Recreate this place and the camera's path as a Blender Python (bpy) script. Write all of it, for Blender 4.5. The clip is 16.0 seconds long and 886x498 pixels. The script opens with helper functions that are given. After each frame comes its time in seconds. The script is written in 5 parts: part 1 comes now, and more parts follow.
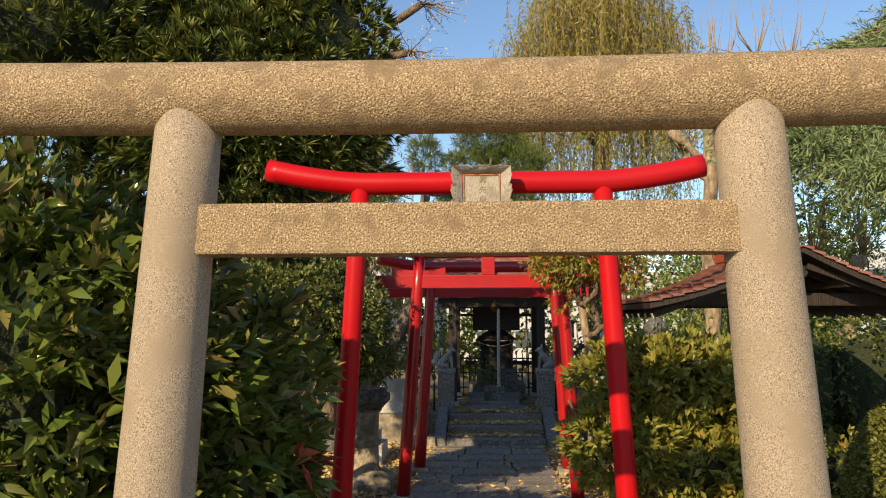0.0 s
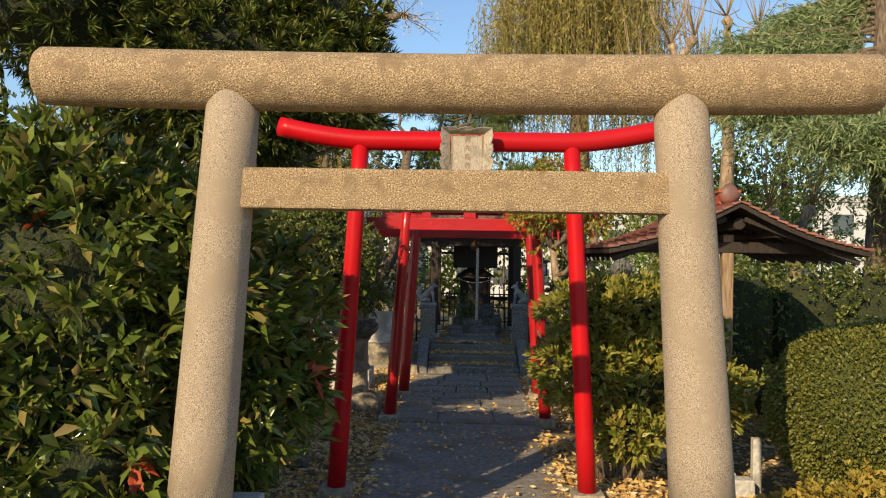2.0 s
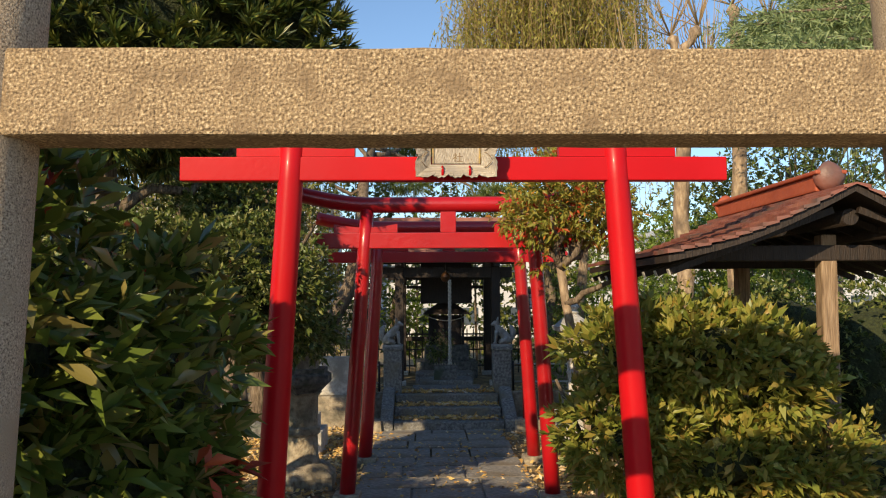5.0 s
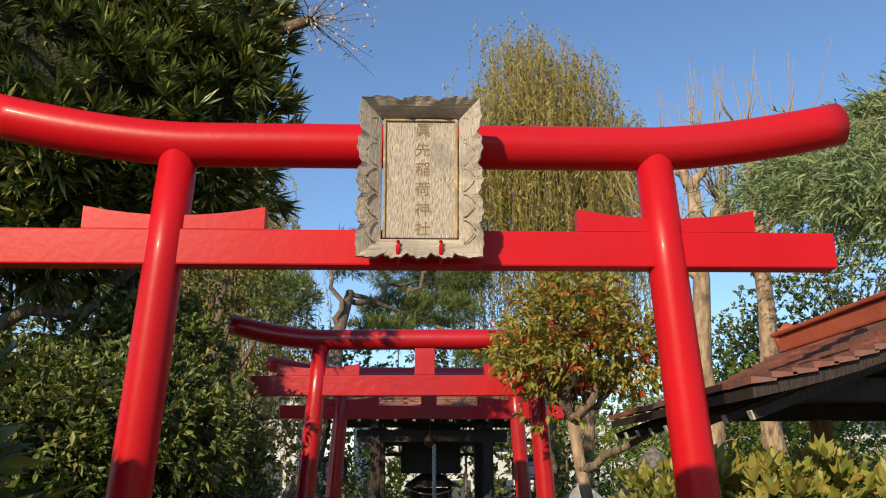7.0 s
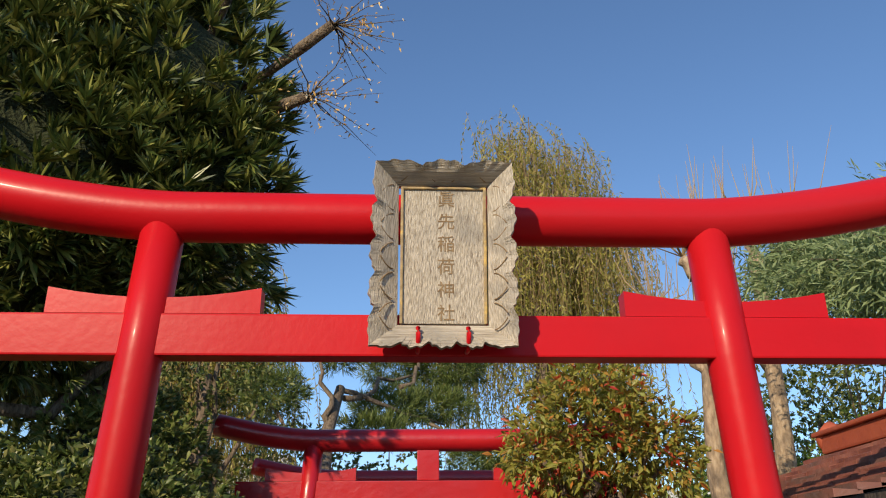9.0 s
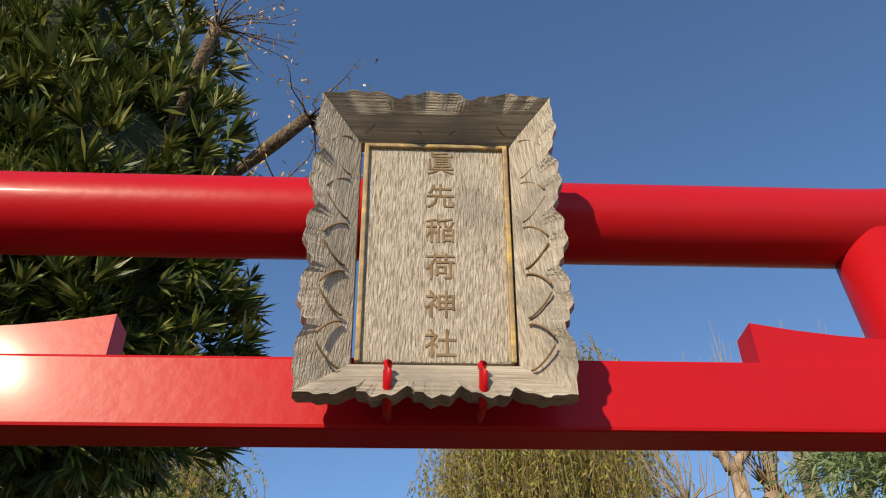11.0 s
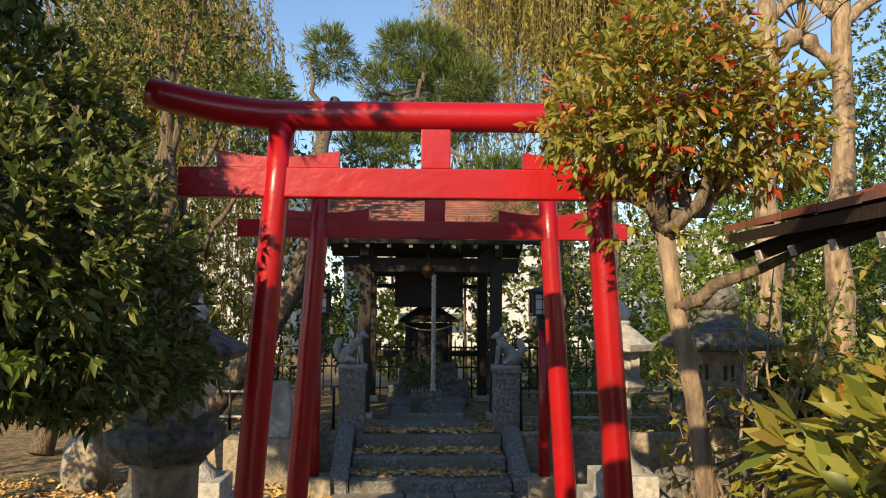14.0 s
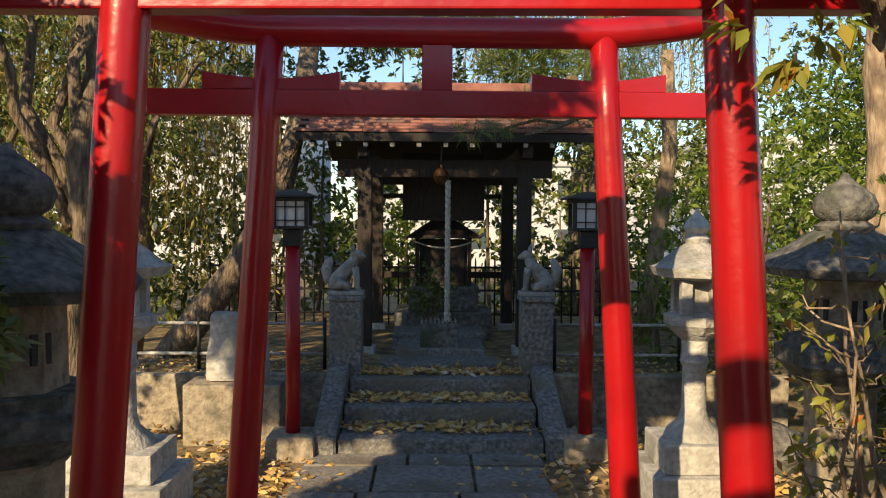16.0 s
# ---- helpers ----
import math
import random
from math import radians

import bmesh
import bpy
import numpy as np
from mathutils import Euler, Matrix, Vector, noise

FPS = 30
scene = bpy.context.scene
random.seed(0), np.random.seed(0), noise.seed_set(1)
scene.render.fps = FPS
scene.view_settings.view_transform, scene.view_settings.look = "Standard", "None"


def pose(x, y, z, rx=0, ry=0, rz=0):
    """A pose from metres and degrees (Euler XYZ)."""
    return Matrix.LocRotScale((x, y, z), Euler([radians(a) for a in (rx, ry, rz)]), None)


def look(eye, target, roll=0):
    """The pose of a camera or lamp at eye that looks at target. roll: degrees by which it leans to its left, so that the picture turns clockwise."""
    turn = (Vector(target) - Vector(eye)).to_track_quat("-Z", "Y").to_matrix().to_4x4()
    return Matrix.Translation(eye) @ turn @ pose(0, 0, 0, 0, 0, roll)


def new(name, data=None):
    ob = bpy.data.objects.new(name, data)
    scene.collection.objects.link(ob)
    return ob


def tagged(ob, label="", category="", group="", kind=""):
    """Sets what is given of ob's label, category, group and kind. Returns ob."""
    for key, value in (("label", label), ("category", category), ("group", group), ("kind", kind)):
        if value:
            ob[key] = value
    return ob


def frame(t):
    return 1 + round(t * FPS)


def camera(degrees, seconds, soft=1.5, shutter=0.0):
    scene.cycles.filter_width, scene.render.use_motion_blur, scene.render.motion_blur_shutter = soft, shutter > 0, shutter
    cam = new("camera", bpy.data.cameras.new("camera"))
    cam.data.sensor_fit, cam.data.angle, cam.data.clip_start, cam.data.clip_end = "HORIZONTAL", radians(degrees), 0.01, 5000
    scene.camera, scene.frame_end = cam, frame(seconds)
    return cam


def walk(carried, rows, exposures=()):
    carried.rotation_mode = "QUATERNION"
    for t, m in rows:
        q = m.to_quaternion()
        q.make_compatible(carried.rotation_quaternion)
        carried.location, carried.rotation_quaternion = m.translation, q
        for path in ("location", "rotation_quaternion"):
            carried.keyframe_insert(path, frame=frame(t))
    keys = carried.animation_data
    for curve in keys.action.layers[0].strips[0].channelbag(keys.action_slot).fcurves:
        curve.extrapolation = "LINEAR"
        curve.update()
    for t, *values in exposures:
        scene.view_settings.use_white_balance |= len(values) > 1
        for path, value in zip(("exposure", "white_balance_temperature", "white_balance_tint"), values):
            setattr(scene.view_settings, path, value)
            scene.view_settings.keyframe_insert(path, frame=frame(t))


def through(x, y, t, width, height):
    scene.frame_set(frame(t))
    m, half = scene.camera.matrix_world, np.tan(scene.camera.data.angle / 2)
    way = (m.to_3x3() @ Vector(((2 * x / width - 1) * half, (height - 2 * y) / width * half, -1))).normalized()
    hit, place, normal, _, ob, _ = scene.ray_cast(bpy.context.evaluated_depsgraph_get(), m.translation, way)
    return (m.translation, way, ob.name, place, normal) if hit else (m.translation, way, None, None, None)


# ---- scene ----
cam = camera(56.8, 16.0, soft=1.1)
PATH = [
    (0, (0.389, -3.067, 1.82), (0.282, -1.077, 1.988), -0.1),
    (0.5, (0.387, -3.093, 1.826), (0.256, -1.103, 1.981), 0.2),
    (1, (0.389, -3.223, 1.829), (0.264, -1.23, 1.949), 0.6),
    (1.5, (0.338, -3.606, 1.854), (0.246, -1.609, 1.926), 0.9),
    (2, (0.363, -3.914, 1.856), (0.307, -1.915, 1.868), 0.9),
    (2.5, (0.337, -3.932, 1.841), (0.314, -1.932, 1.801), 0.7),
    (3, (0.269, -3.667, 1.815), (0.259, -1.668, 1.751), 0.2),
    (5.5, (0.2, -1.359, 1.673), (0.264, 0.63, 1.875), -0.3),
    (6.5, (0.234, -0.629, 1.621), (0.33, 1.327, 2.029), -0.5),
    (7, (0.353, -0.277, 1.654), (0.413, 1.654, 2.174), -0.1),
    (7.5, (0.378, -0.055, 1.707), (0.446, 1.852, 2.303), -0.1),
    (8, (0.316, 0.037, 1.683), (0.403, 1.91, 2.379), -0.3),
    (8.5, (0.287, -0.007, 1.721), (0.375, 1.866, 2.417), -0.1),
    (9, (0.256, 0.092, 1.735), (0.345, 1.949, 2.472), -0.4),
    (11.5, (0.323, 1.266, 1.778), (0.402, 2.831, 3.021), -0.7),
    (12, (0.323, 1.269, 1.777), (0.381, 2.833, 3.02), -0.7),
    (12.5, (0.320, 1.265, 1.763), (0.375, 3.0, 2.735), -0.2),
    (13, (0.306, 1.288, 1.742), (0.379, 3.198, 2.33), -0.6),
    (13.5, (0.252, 1.347, 1.718), (0.339, 3.321, 2.029), -0.7),
    (14, (0.279, 1.513, 1.657), (0.365, 3.507, 1.788), 0.5),
    (14.5, (0.333, 1.835, 1.637), (0.417, 3.833, 1.652), 1.0),
    (15, (0.356, 2.235, 1.619), (0.413, 4.234, 1.559), 0.2),
    (15.5, (0.369, 2.68, 1.617), (0.419, 4.678, 1.539), -0.2),
    (16, (0.434, 3.163, 1.625), (0.46, 5.161, 1.55), 0.4),
]
walk(cam, [(t, look(eye, target, roll)) for t, eye, target, roll in PATH],
     exposures=((0.0, 0.1, 7500, 10), (3.0, 0.12, 7500, 10), (6.5, 0.05, 6900, 10), (9.0, -0.1, 6500, 10), (12.3, -0.15, 6500, 10), (13.3, 0.2, 7200, 10), (14.5, 0.28, 7600, 10), (16.0, 0.3, 7700, 10)))

# ---- light ----
SUN_WAY = Vector((0.55, 1.0, -0.546)).normalized()
world = bpy.data.worlds.new("sky")
scene.world = world
world.use_nodes = True
wn = world.node_tree.nodes
sky = wn.new("ShaderNodeTexSky")
sky.sky_type = "NISHITA"
sky.sun_disc = False
sky.sun_elevation = math.asin(-SUN_WAY.z)
sky.sun_rotation = math.atan2(-SUN_WAY.x, -SUN_WAY.y)
sky.air_density, sky.dust_density, sky.ozone_density = 1.0, 0.1, 5.0
wn["Background"].inputs["Strength"].default_value = 0.17
world.node_tree.links.new(sky.outputs[0], wn["Background"].inputs[0])
sun = new("sun", bpy.data.lights.new("sun", "SUN"))
sun.data.energy, sun.data.angle, sun.data.color = 5.0, radians(0.53), (1.0, 0.83, 0.58)
sun.matrix_world = look((-6, -10, 8), Vector((-6, -10, 8)) + SUN_WAY)


# ---- materials ----
def material(name, stops, scale=8.0, rough=0.7, bump=0.3, bump_scale=40.0, metal=0.0, island=False, stretch=(1, 1, 1),
             through=0.0, stain=None, stain_scale=1.5, coat=0.0, detail=6.0, spread=(0.3, 0.7)):
    """A surface whose colour runs through stops by noise (or from leaf to leaf), with stains and fine relief."""
    m = bpy.data.materials.new(name)
    m.use_nodes = True
    n, ln = m.node_tree.nodes, m.node_tree.links
    p = n["Principled BSDF"]
    co = n.new("ShaderNodeTexCoord")
    mp = n.new("ShaderNodeMapping")
    mp.inputs["Scale"].default_value = stretch
    ln.new(co.outputs["Object"], mp.inputs[0])
    ramp = n.new("ShaderNodeValToRGB")
    ramp.color_ramp.elements[0].position = 0.0 if island else spread[0]
    ramp.color_ramp.elements[1].position = 1.0 if island else spread[1]
    for k, c in enumerate(stops):
        if k == 0:
            e = ramp.color_ramp.elements[0]
        elif k == len(stops) - 1:
            e = ramp.color_ramp.elements[-1]
        else:
            lo, hi = (0, 1) if island else spread
            e = ramp.color_ramp.elements.new(lo + (hi - lo) * k / (len(stops) - 1))
        e.color = (*c, 1)
    if island:
        g = n.new("ShaderNodeNewGeometry")
        ln.new(g.outputs["Random Per Island"], ramp.inputs[0])
    else:
        nz = n.new("ShaderNodeTexNoise")
        nz.inputs["Scale"].default_value, nz.inputs["Detail"].default_value = scale, detail
        ln.new(mp.outputs[0], nz.inputs["Vector"])
        ln.new(nz.outputs["Fac"], ramp.inputs[0])
    colour = ramp.outputs[0]
    if stain:
        nz2 = n.new("ShaderNodeTexNoise")
        nz2.inputs["Scale"].default_value, nz2.inputs["Detail"].default_value = stain_scale, 8
        ln.new(co.outputs["Object"], nz2.inputs["Vector"])
        r2 = n.new("ShaderNodeValToRGB")
        r2.color_ramp.elements[0].position, r2.color_ramp.elements[1].position = 0.5, 0.68
        ln.new(nz2.outputs["Fac"], r2.inputs[0])
        mix = n.new("ShaderNodeMix")
        mix.data_type = "RGBA"
        ln.new(r2.outputs[0], mix.inputs["Factor"])
        ln.new(colour, mix.inputs["A"])
        mix.inputs["B"].default_value = (*stain, 1)
        colour = mix.outputs["Result"]
    ln.new(colour, p.inputs["Base Color"])
    p.inputs["Roughness"].default_value, p.inputs["Metallic"].default_value = rough, metal
    p.inputs["Coat Weight"].default_value = coat
    p.inputs["Coat Roughness"].default_value = 0.12
    if bump:
        bz = n.new("ShaderNodeTexNoise")
        bz.inputs["Scale"].default_value, bz.inputs["Detail"].default_value = bump_scale, 5
        ln.new(mp.outputs[0], bz.inputs["Vector"])
        bp = n.new("ShaderNodeBump")
        bp.inputs["Strength"].default_value, bp.inputs["Distance"].default_value = bump, 0.02
        ln.new(bz.outputs["Fac"], bp.inputs["Height"])
        ln.new(bp.outputs[0], p.inputs["Normal"])
    if through:
        tr = n.new("ShaderNodeBsdfTranslucent")
        ln.new(colour, tr.inputs[0])
        ms = n.new("ShaderNodeMixShader")
        ms.inputs[0].default_value = through
        ln.new(p.outputs[0], ms.inputs[1])
        ln.new(tr.outputs[0], ms.inputs[2])
        ln.new(ms.outputs[0], n["Material Output"].inputs[0])
    return m


GRANITE = material("weathered_granite", [(0.13, 0.085, 0.048), (0.31, 0.215, 0.12), (0.43, 0.305, 0.175), (0.7, 0.54, 0.34)], 150, 0.85, 0.7, 120, stain=(0.27, 0.185, 0.105), stain_scale=13, detail=12, spread=(0.34, 0.66))
PILLAR = material("pillar_granite", [(0.13, 0.095, 0.068), (0.33, 0.258, 0.185), (0.42, 0.335, 0.245), (0.58, 0.47, 0.345)], 210, 0.85, 0.4, 220, stain=(0.34, 0.265, 0.185), stain_scale=5, detail=12, spread=(0.34, 0.66))
PLINTH = material("grey_granite", [(0.2, 0.2, 0.2), (0.42, 0.41, 0.39), (0.58, 0.57, 0.54)], 90, 0.75, 0.4, 90)
RED = material("vermilion_paint", [(0.48, 0.006, 0.011), (0.56, 0.008, 0.014)], 3, 0.38, 0.04, 40, coat=0.04, stain=(0.48, 0.012, 0.018), stain_scale=1.2)
RED.node_tree.nodes["Principled BSDF"].inputs["Specular IOR Level"].default_value = 0.2
# Aged red, darkened further to imitate dappled shade on the far gates.
RED_SHADED = material("aged_vermilion_shade_darkened", [(0.4, 0.007, 0.012), (0.5, 0.009, 0.014)], 4, 0.32, 0.15, 18, coat=0.2, stain=(0.34, 0.01, 0.015), stain_scale=2)
OLDWOOD = material("silvered_wood", [(0.23, 0.18, 0.135), (0.5, 0.435, 0.35), (0.7, 0.625, 0.52)], 5, 0.8, 0.6, 7, stretch=(60, 60, 0.5), stain=(0.3, 0.27, 0.235), stain_scale=7, spread=(0.25, 0.65))
OLDWOOD_X = material("silvered_wood_crosswise", [(0.21, 0.165, 0.12), (0.48, 0.415, 0.33), (0.66, 0.585, 0.48)], 5, 0.8, 0.6, 7, stretch=(0.5, 60, 60), stain=(0.3, 0.27, 0.235), stain_scale=7, spread=(0.25, 0.65))
CARVED = material("carved_groove_wood", [(0.19, 0.12, 0.06), (0.32, 0.22, 0.12)], 30, 0.85, 0.2)
GILT = material("worn_gilding", [(0.3, 0.22, 0.12), (0.4, 0.29, 0.14), (0.62, 0.42, 0.12)], 45, 0.6, 0.3, metal=0.15, spread=(0.4, 0.7))
STONE_DARK = material("dark_weathered_stone", [(0.06, 0.06, 0.058), (0.15, 0.145, 0.135), (0.25, 0.24, 0.21)], 24, 0.9, 0.7, 45, stain=(0.07, 0.085, 0.05), stain_scale=4)
STONE_TAN = material("tan_lantern_stone", [(0.2, 0.165, 0.12), (0.36, 0.3, 0.22), (0.46, 0.4, 0.3)], 22, 0.9, 0.6, 45, stain=(0.13, 0.12, 0.09), stain_scale=3)
STONE_PALE = material("pale_stone", [(0.36, 0.34, 0.31), (0.52, 0.5, 0.46), (0.64, 0.62, 0.57)], 26, 0.85, 0.5, 50, stain=(0.28, 0.27, 0.24), stain_scale=3)
DARKWOOD = material("dark_stained_wood", [(0.014, 0.009, 0.007), (0.036, 0.022, 0.015)], 12, 0.65, 0.4, 25, stretch=(6, 6, 0.7))
POSTWOOD = material("bare_weathered_post", [(0.16, 0.1, 0.06), (0.3, 0.2, 0.12), (0.4, 0.28, 0.18)], 12, 0.8, 0.5, 25, stretch=(7, 7, 0.6))
ROOFCOPPER = material("red_brown_roof_sheet", [(0.17, 0.055, 0.04), (0.29, 0.105, 0.075), (0.38, 0.16, 0.11)], 6, 0.5, 0.3, 30, stain=(0.15, 0.09, 0.075), stain_scale=3)
RIDGE = material("red_ridge_paint", [(0.36, 0.075, 0.035), (0.46, 0.11, 0.05)], 7, 0.6, 0.2, 30)
BARK = material("rough_bark", [(0.07, 0.05, 0.035), (0.17, 0.125, 0.085), (0.27, 0.21, 0.15)], 14, 0.9, 1.0, 26, stretch=(3, 3, 0.7))
BARK_TAN = material("pale_flaking_bark", [(0.17, 0.12, 0.08), (0.36, 0.26, 0.17), (0.5, 0.38, 0.26)], 9, 0.9, 0.9, 20, stretch=(2.5, 2.5, 0.8), stain=(0.15, 0.11, 0.08), stain_scale=4)
TWIG = material("bare_twig", [(0.3, 0.2, 0.1), (0.45, 0.32, 0.17)], 6, 0.8, 0)
EARTH = material("leaf_strewn_earth", [(0.1, 0.07, 0.04), (0.24, 0.17, 0.09), (0.42, 0.3, 0.13)], 9, 0.95, 0.8, 30, stain=(0.12, 0.115, 0.05), stain_scale=1.3)
PAVING = material("dark_trodden_paving", [(0.15, 0.14, 0.13), (0.25, 0.235, 0.21), (0.34, 0.315, 0.275)], 22, 0.85, 0.5, 50, stain=(0.18, 0.145, 0.1), stain_scale=2)
STEP = material("dark_step_stone", [(0.09, 0.088, 0.085), (0.2, 0.195, 0.185), (0.34, 0.33, 0.3)], 34, 0.8, 0.6, 60, stain=(0.19, 0.165, 0.12), stain_scale=3)
IRON = material("black_iron", [(0.012, 0.012, 0.013), (0.03, 0.03, 0.03)], 20, 0.5, 0.1)
BRONZE = material("aged_bronze", [(0.14, 0.06, 0.03), (0.26, 0.13, 0.06)], 10, 0.35, 0.1, metal=0.8)
PAPER = material("white_lamp_pane", [(0.62, 0.62, 0.6), (0.74, 0.74, 0.72)], 8, 0.6, 0)
ROPE = material("pale_rope", [(0.4, 0.36, 0.3), (0.62, 0.58, 0.5)], 30, 0.85, 0.6, 70)
WALLWHITE = material("white_facade", [(0.5, 0.51, 0.52), (0.62, 0.63, 0.64)], 0.6, 0.7, 0)
GLASSDARK = material("facade_window", [(0.05, 0.07, 0.09), (0.1, 0.12, 0.14)], 1, 0.15, 0)
FOX = material("pale_fox_stone", [(0.26, 0.25, 0.23), (0.42, 0.4, 0.37)], 25, 0.85, 0.5, 60, stain=(0.2, 0.19, 0.16), stain_scale=8)

L_PHOTINIA = material("glossy_shrub_leaf", [(0.05, 0.08, 0.018), (0.125, 0.18, 0.032), (0.22, 0.255, 0.055), (0.1, 0.15, 0.03), (0.34, 0.25, 0.09)], island=True, rough=0.22, bump=0, through=0.25)
L_REDLEAF = material("red_shrub_leaf", [(0.34, 0.03, 0.015), (0.5, 0.1, 0.03)], island=True, rough=0.45, bump=0, through=0.25)
L_YEW = material("strap_leaf", [(0.025, 0.05, 0.013), (0.055, 0.09, 0.02), (0.11, 0.145, 0.032), (0.2, 0.225, 0.05), (0.32, 0.31, 0.08)], island=True, rough=0.4, bump=0, through=0.18)
L_YELLOWGREEN = material("sunlit_azalea_leaf", [(0.13, 0.175, 0.03), (0.27, 0.285, 0.05), (0.4, 0.35, 0.085), (0.21, 0.25, 0.045), (0.44, 0.29, 0.07)], island=True, rough=0.45, bump=0, through=0.3)
L_AUTUMN = material("turning_leaf", [(0.2, 0.24, 0.04), (0.34, 0.33, 0.06), (0.26, 0.28, 0.05), (0.44, 0.34, 0.07), (0.24, 0.26, 0.05), (0.56, 0.2, 0.04)], island=True, rough=0.45, bump=0, through=0.35)
L_WILLOW = material("willow_leaf", [(0.2, 0.21, 0.035), (0.34, 0.31, 0.06), (0.45, 0.38, 0.085), (0.26, 0.27, 0.06)], island=True, rough=0.5, bump=0, through=0.4)
L_CEDAR = material("feathery_conifer_leaf", [(0.13, 0.19, 0.07), (0.26, 0.33, 0.14), (0.36, 0.42, 0.2)], island=True, rough=0.55, bump=0, through=0.3)
# Near-black green that stands in for the shade deep inside a crown.
CROWN_SHADE = material("crown_shade_filler", [(0.012, 0.018, 0.007), (0.03, 0.04, 0.013), (0.05, 0.06, 0.02)], 45, 0.9, 1.0, 60)
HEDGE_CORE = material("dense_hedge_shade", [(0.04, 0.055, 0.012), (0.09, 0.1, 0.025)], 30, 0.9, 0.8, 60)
L_PINE = material("pine_needle", [(0.06, 0.1, 0.02), (0.14, 0.19, 0.045), (0.22, 0.26, 0.07)], island=True, rough=0.5, bump=0, through=0.25)
L_EVER = material("small_evergreen_leaf", [(0.045, 0.08, 0.018), (0.11, 0.155, 0.036), (0.2, 0.235, 0.06), (0.29, 0.28, 0.1)], island=True, rough=0.42, bump=0, through=0.27)
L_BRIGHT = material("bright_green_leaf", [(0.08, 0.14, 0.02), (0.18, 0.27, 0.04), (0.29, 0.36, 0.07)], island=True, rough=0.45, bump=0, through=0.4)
L_BOX = material("clipped_hedge_leaf", [(0.09, 0.1, 0.015), (0.17, 0.175, 0.03), (0.24, 0.23, 0.05)], island=True, rough=0.55, bump=0, through=0.2)
L_FALLEN = material("fallen_leaf", [(0.42, 0.22, 0.07), (0.66, 0.41, 0.13), (0.78, 0.54, 0.2), (0.5, 0.32, 0.15), (0.74, 0.62, 0.43)], island=True, rough=0.8, bump=0, through=0.1)
L_YELLOW = material("yellow_ground_leaf", [(0.3, 0.2, 0.03), (0.45, 0.32, 0.05), (0.25, 0.22, 0.05)], island=True, rough=0.6, bump=0, through=0.25)

RNG = np.random.default_rng(7)


# ---- mesh helpers ----
def attach(ob, parent):
    if parent:
        ob.parent = parent
        ob.matrix_parent_inverse = parent.matrix_basis.inverted()


def mesh_object(name, verts, faces, mat, parent=None, smooth=False):
    me = bpy.data.meshes.new(name)
    me.from_pydata([tuple(v) for v in verts], [], [tuple(f) for f in faces])
    me.materials.append(mat)
    if smooth:
        me.shade_smooth()
    ob = new(name, me)
    attach(ob, parent)
    return ob


def bm_object(name, bm, mat, parent=None, smooth=False):
    bmesh.ops.recalc_face_normals(bm, faces=bm.faces)
    me = bpy.data.meshes.new(name)
    bm.to_mesh(me)
    bm.free()
    me.materials.append(mat)
    if smooth:
        me.shade_smooth()
    ob = new(name, me)
    attach(ob, parent)
    return ob


def empty(name, x, y, z=0.0, rz=0.0):
    ob = new(name)
    ob.matrix_basis = pose(x, y, z, 0, 0, rz)
    ob.empty_display_size = 0.1
    return ob


def block(bm, x0, x1, y0, y1, z0, z1, bevel=0.008, m=None, taper=0.0):
    """A bevelled block; taper narrows its top."""
    vs = bmesh.ops.create_cube(bm, size=1.0)["verts"]
    for v in vs:
        k = 1 - taper if v.co.z > 0 else 1
        v.co = Vector(((x0 + x1) / 2 + v.co.x * (x1 - x0) * k, (y0 + y1) / 2 + v.co.y * (y1 - y0) * k, z0 if v.co.z < 0 else z1))
    if bevel:
        edges = list({e for v in vs for e in v.link_edges})
        made = bmesh.ops.bevel(bm, geom=edges, offset=bevel, segments=2, affect="EDGES", profile=0.6)
        vs = list({v for f in made["faces"] for v in f.verts} | {v for v in vs if v.is_valid})
    if m is not None:
        bmesh.ops.transform(bm, matrix=m, verts=vs)
    return vs


def roughen(bm, amount, size):
    for v in bm.verts:
        v.co += noise.noise_vector(v.co / size) * amount


def tube_data(pts, radii, sides=12, caps=True, flat=1.0):
    """Vertices and faces of a round bar along pts."""
    pts = [Vector(p) for p in pts]
    verts, faces = [], []
    up = Vector((0.123, 0.31, 1)) if abs((pts[-1] - pts[0]).normalized().z) < 0.9 else Vector((1, 0.05, 0))
    for i, p in enumerate(pts):
        d = (pts[min(i + 1, len(pts) - 1)] - pts[max(i - 1, 0)]).normalized()
        a = d.cross(up).normalized()
        b = d.cross(a).normalized()
        for k in range(sides):
            g = 2 * math.pi * k / sides
            verts.append(p + (a * math.cos(g) + b * math.sin(g) * flat) * radii[i])
    for i in range(len(pts) - 1):
        for k in range(sides):
            q = (k + 1) % sides
            faces.append((i * sides + k, i * sides + q, (i + 1) * sides + q, (i + 1) * sides + k))
    if caps:
        faces.append(tuple(range(sides - 1, -1, -1)))
        faces.append(tuple((len(pts) - 1) * sides + k for k in range(sides)))
    return verts, faces


def tube(name, pts, radii, mat, parent=None, sides=12, smooth=True, flat=1.0):
    v, f = tube_data(pts, radii, sides, True, flat)
    ob = mesh_object(name, v, f, mat, parent, False)
    if smooth:
        for p in ob.data.polygons:
            p.use_smooth = len(p.vertices) == 4
    return ob


def bars(name, list_of, mat, parent=None, sides=6):
    """Many bars, each a part of its own: (points, radii) each."""
    for pts, radii in list_of:
        tube(name, pts, radii, mat, parent, sides)


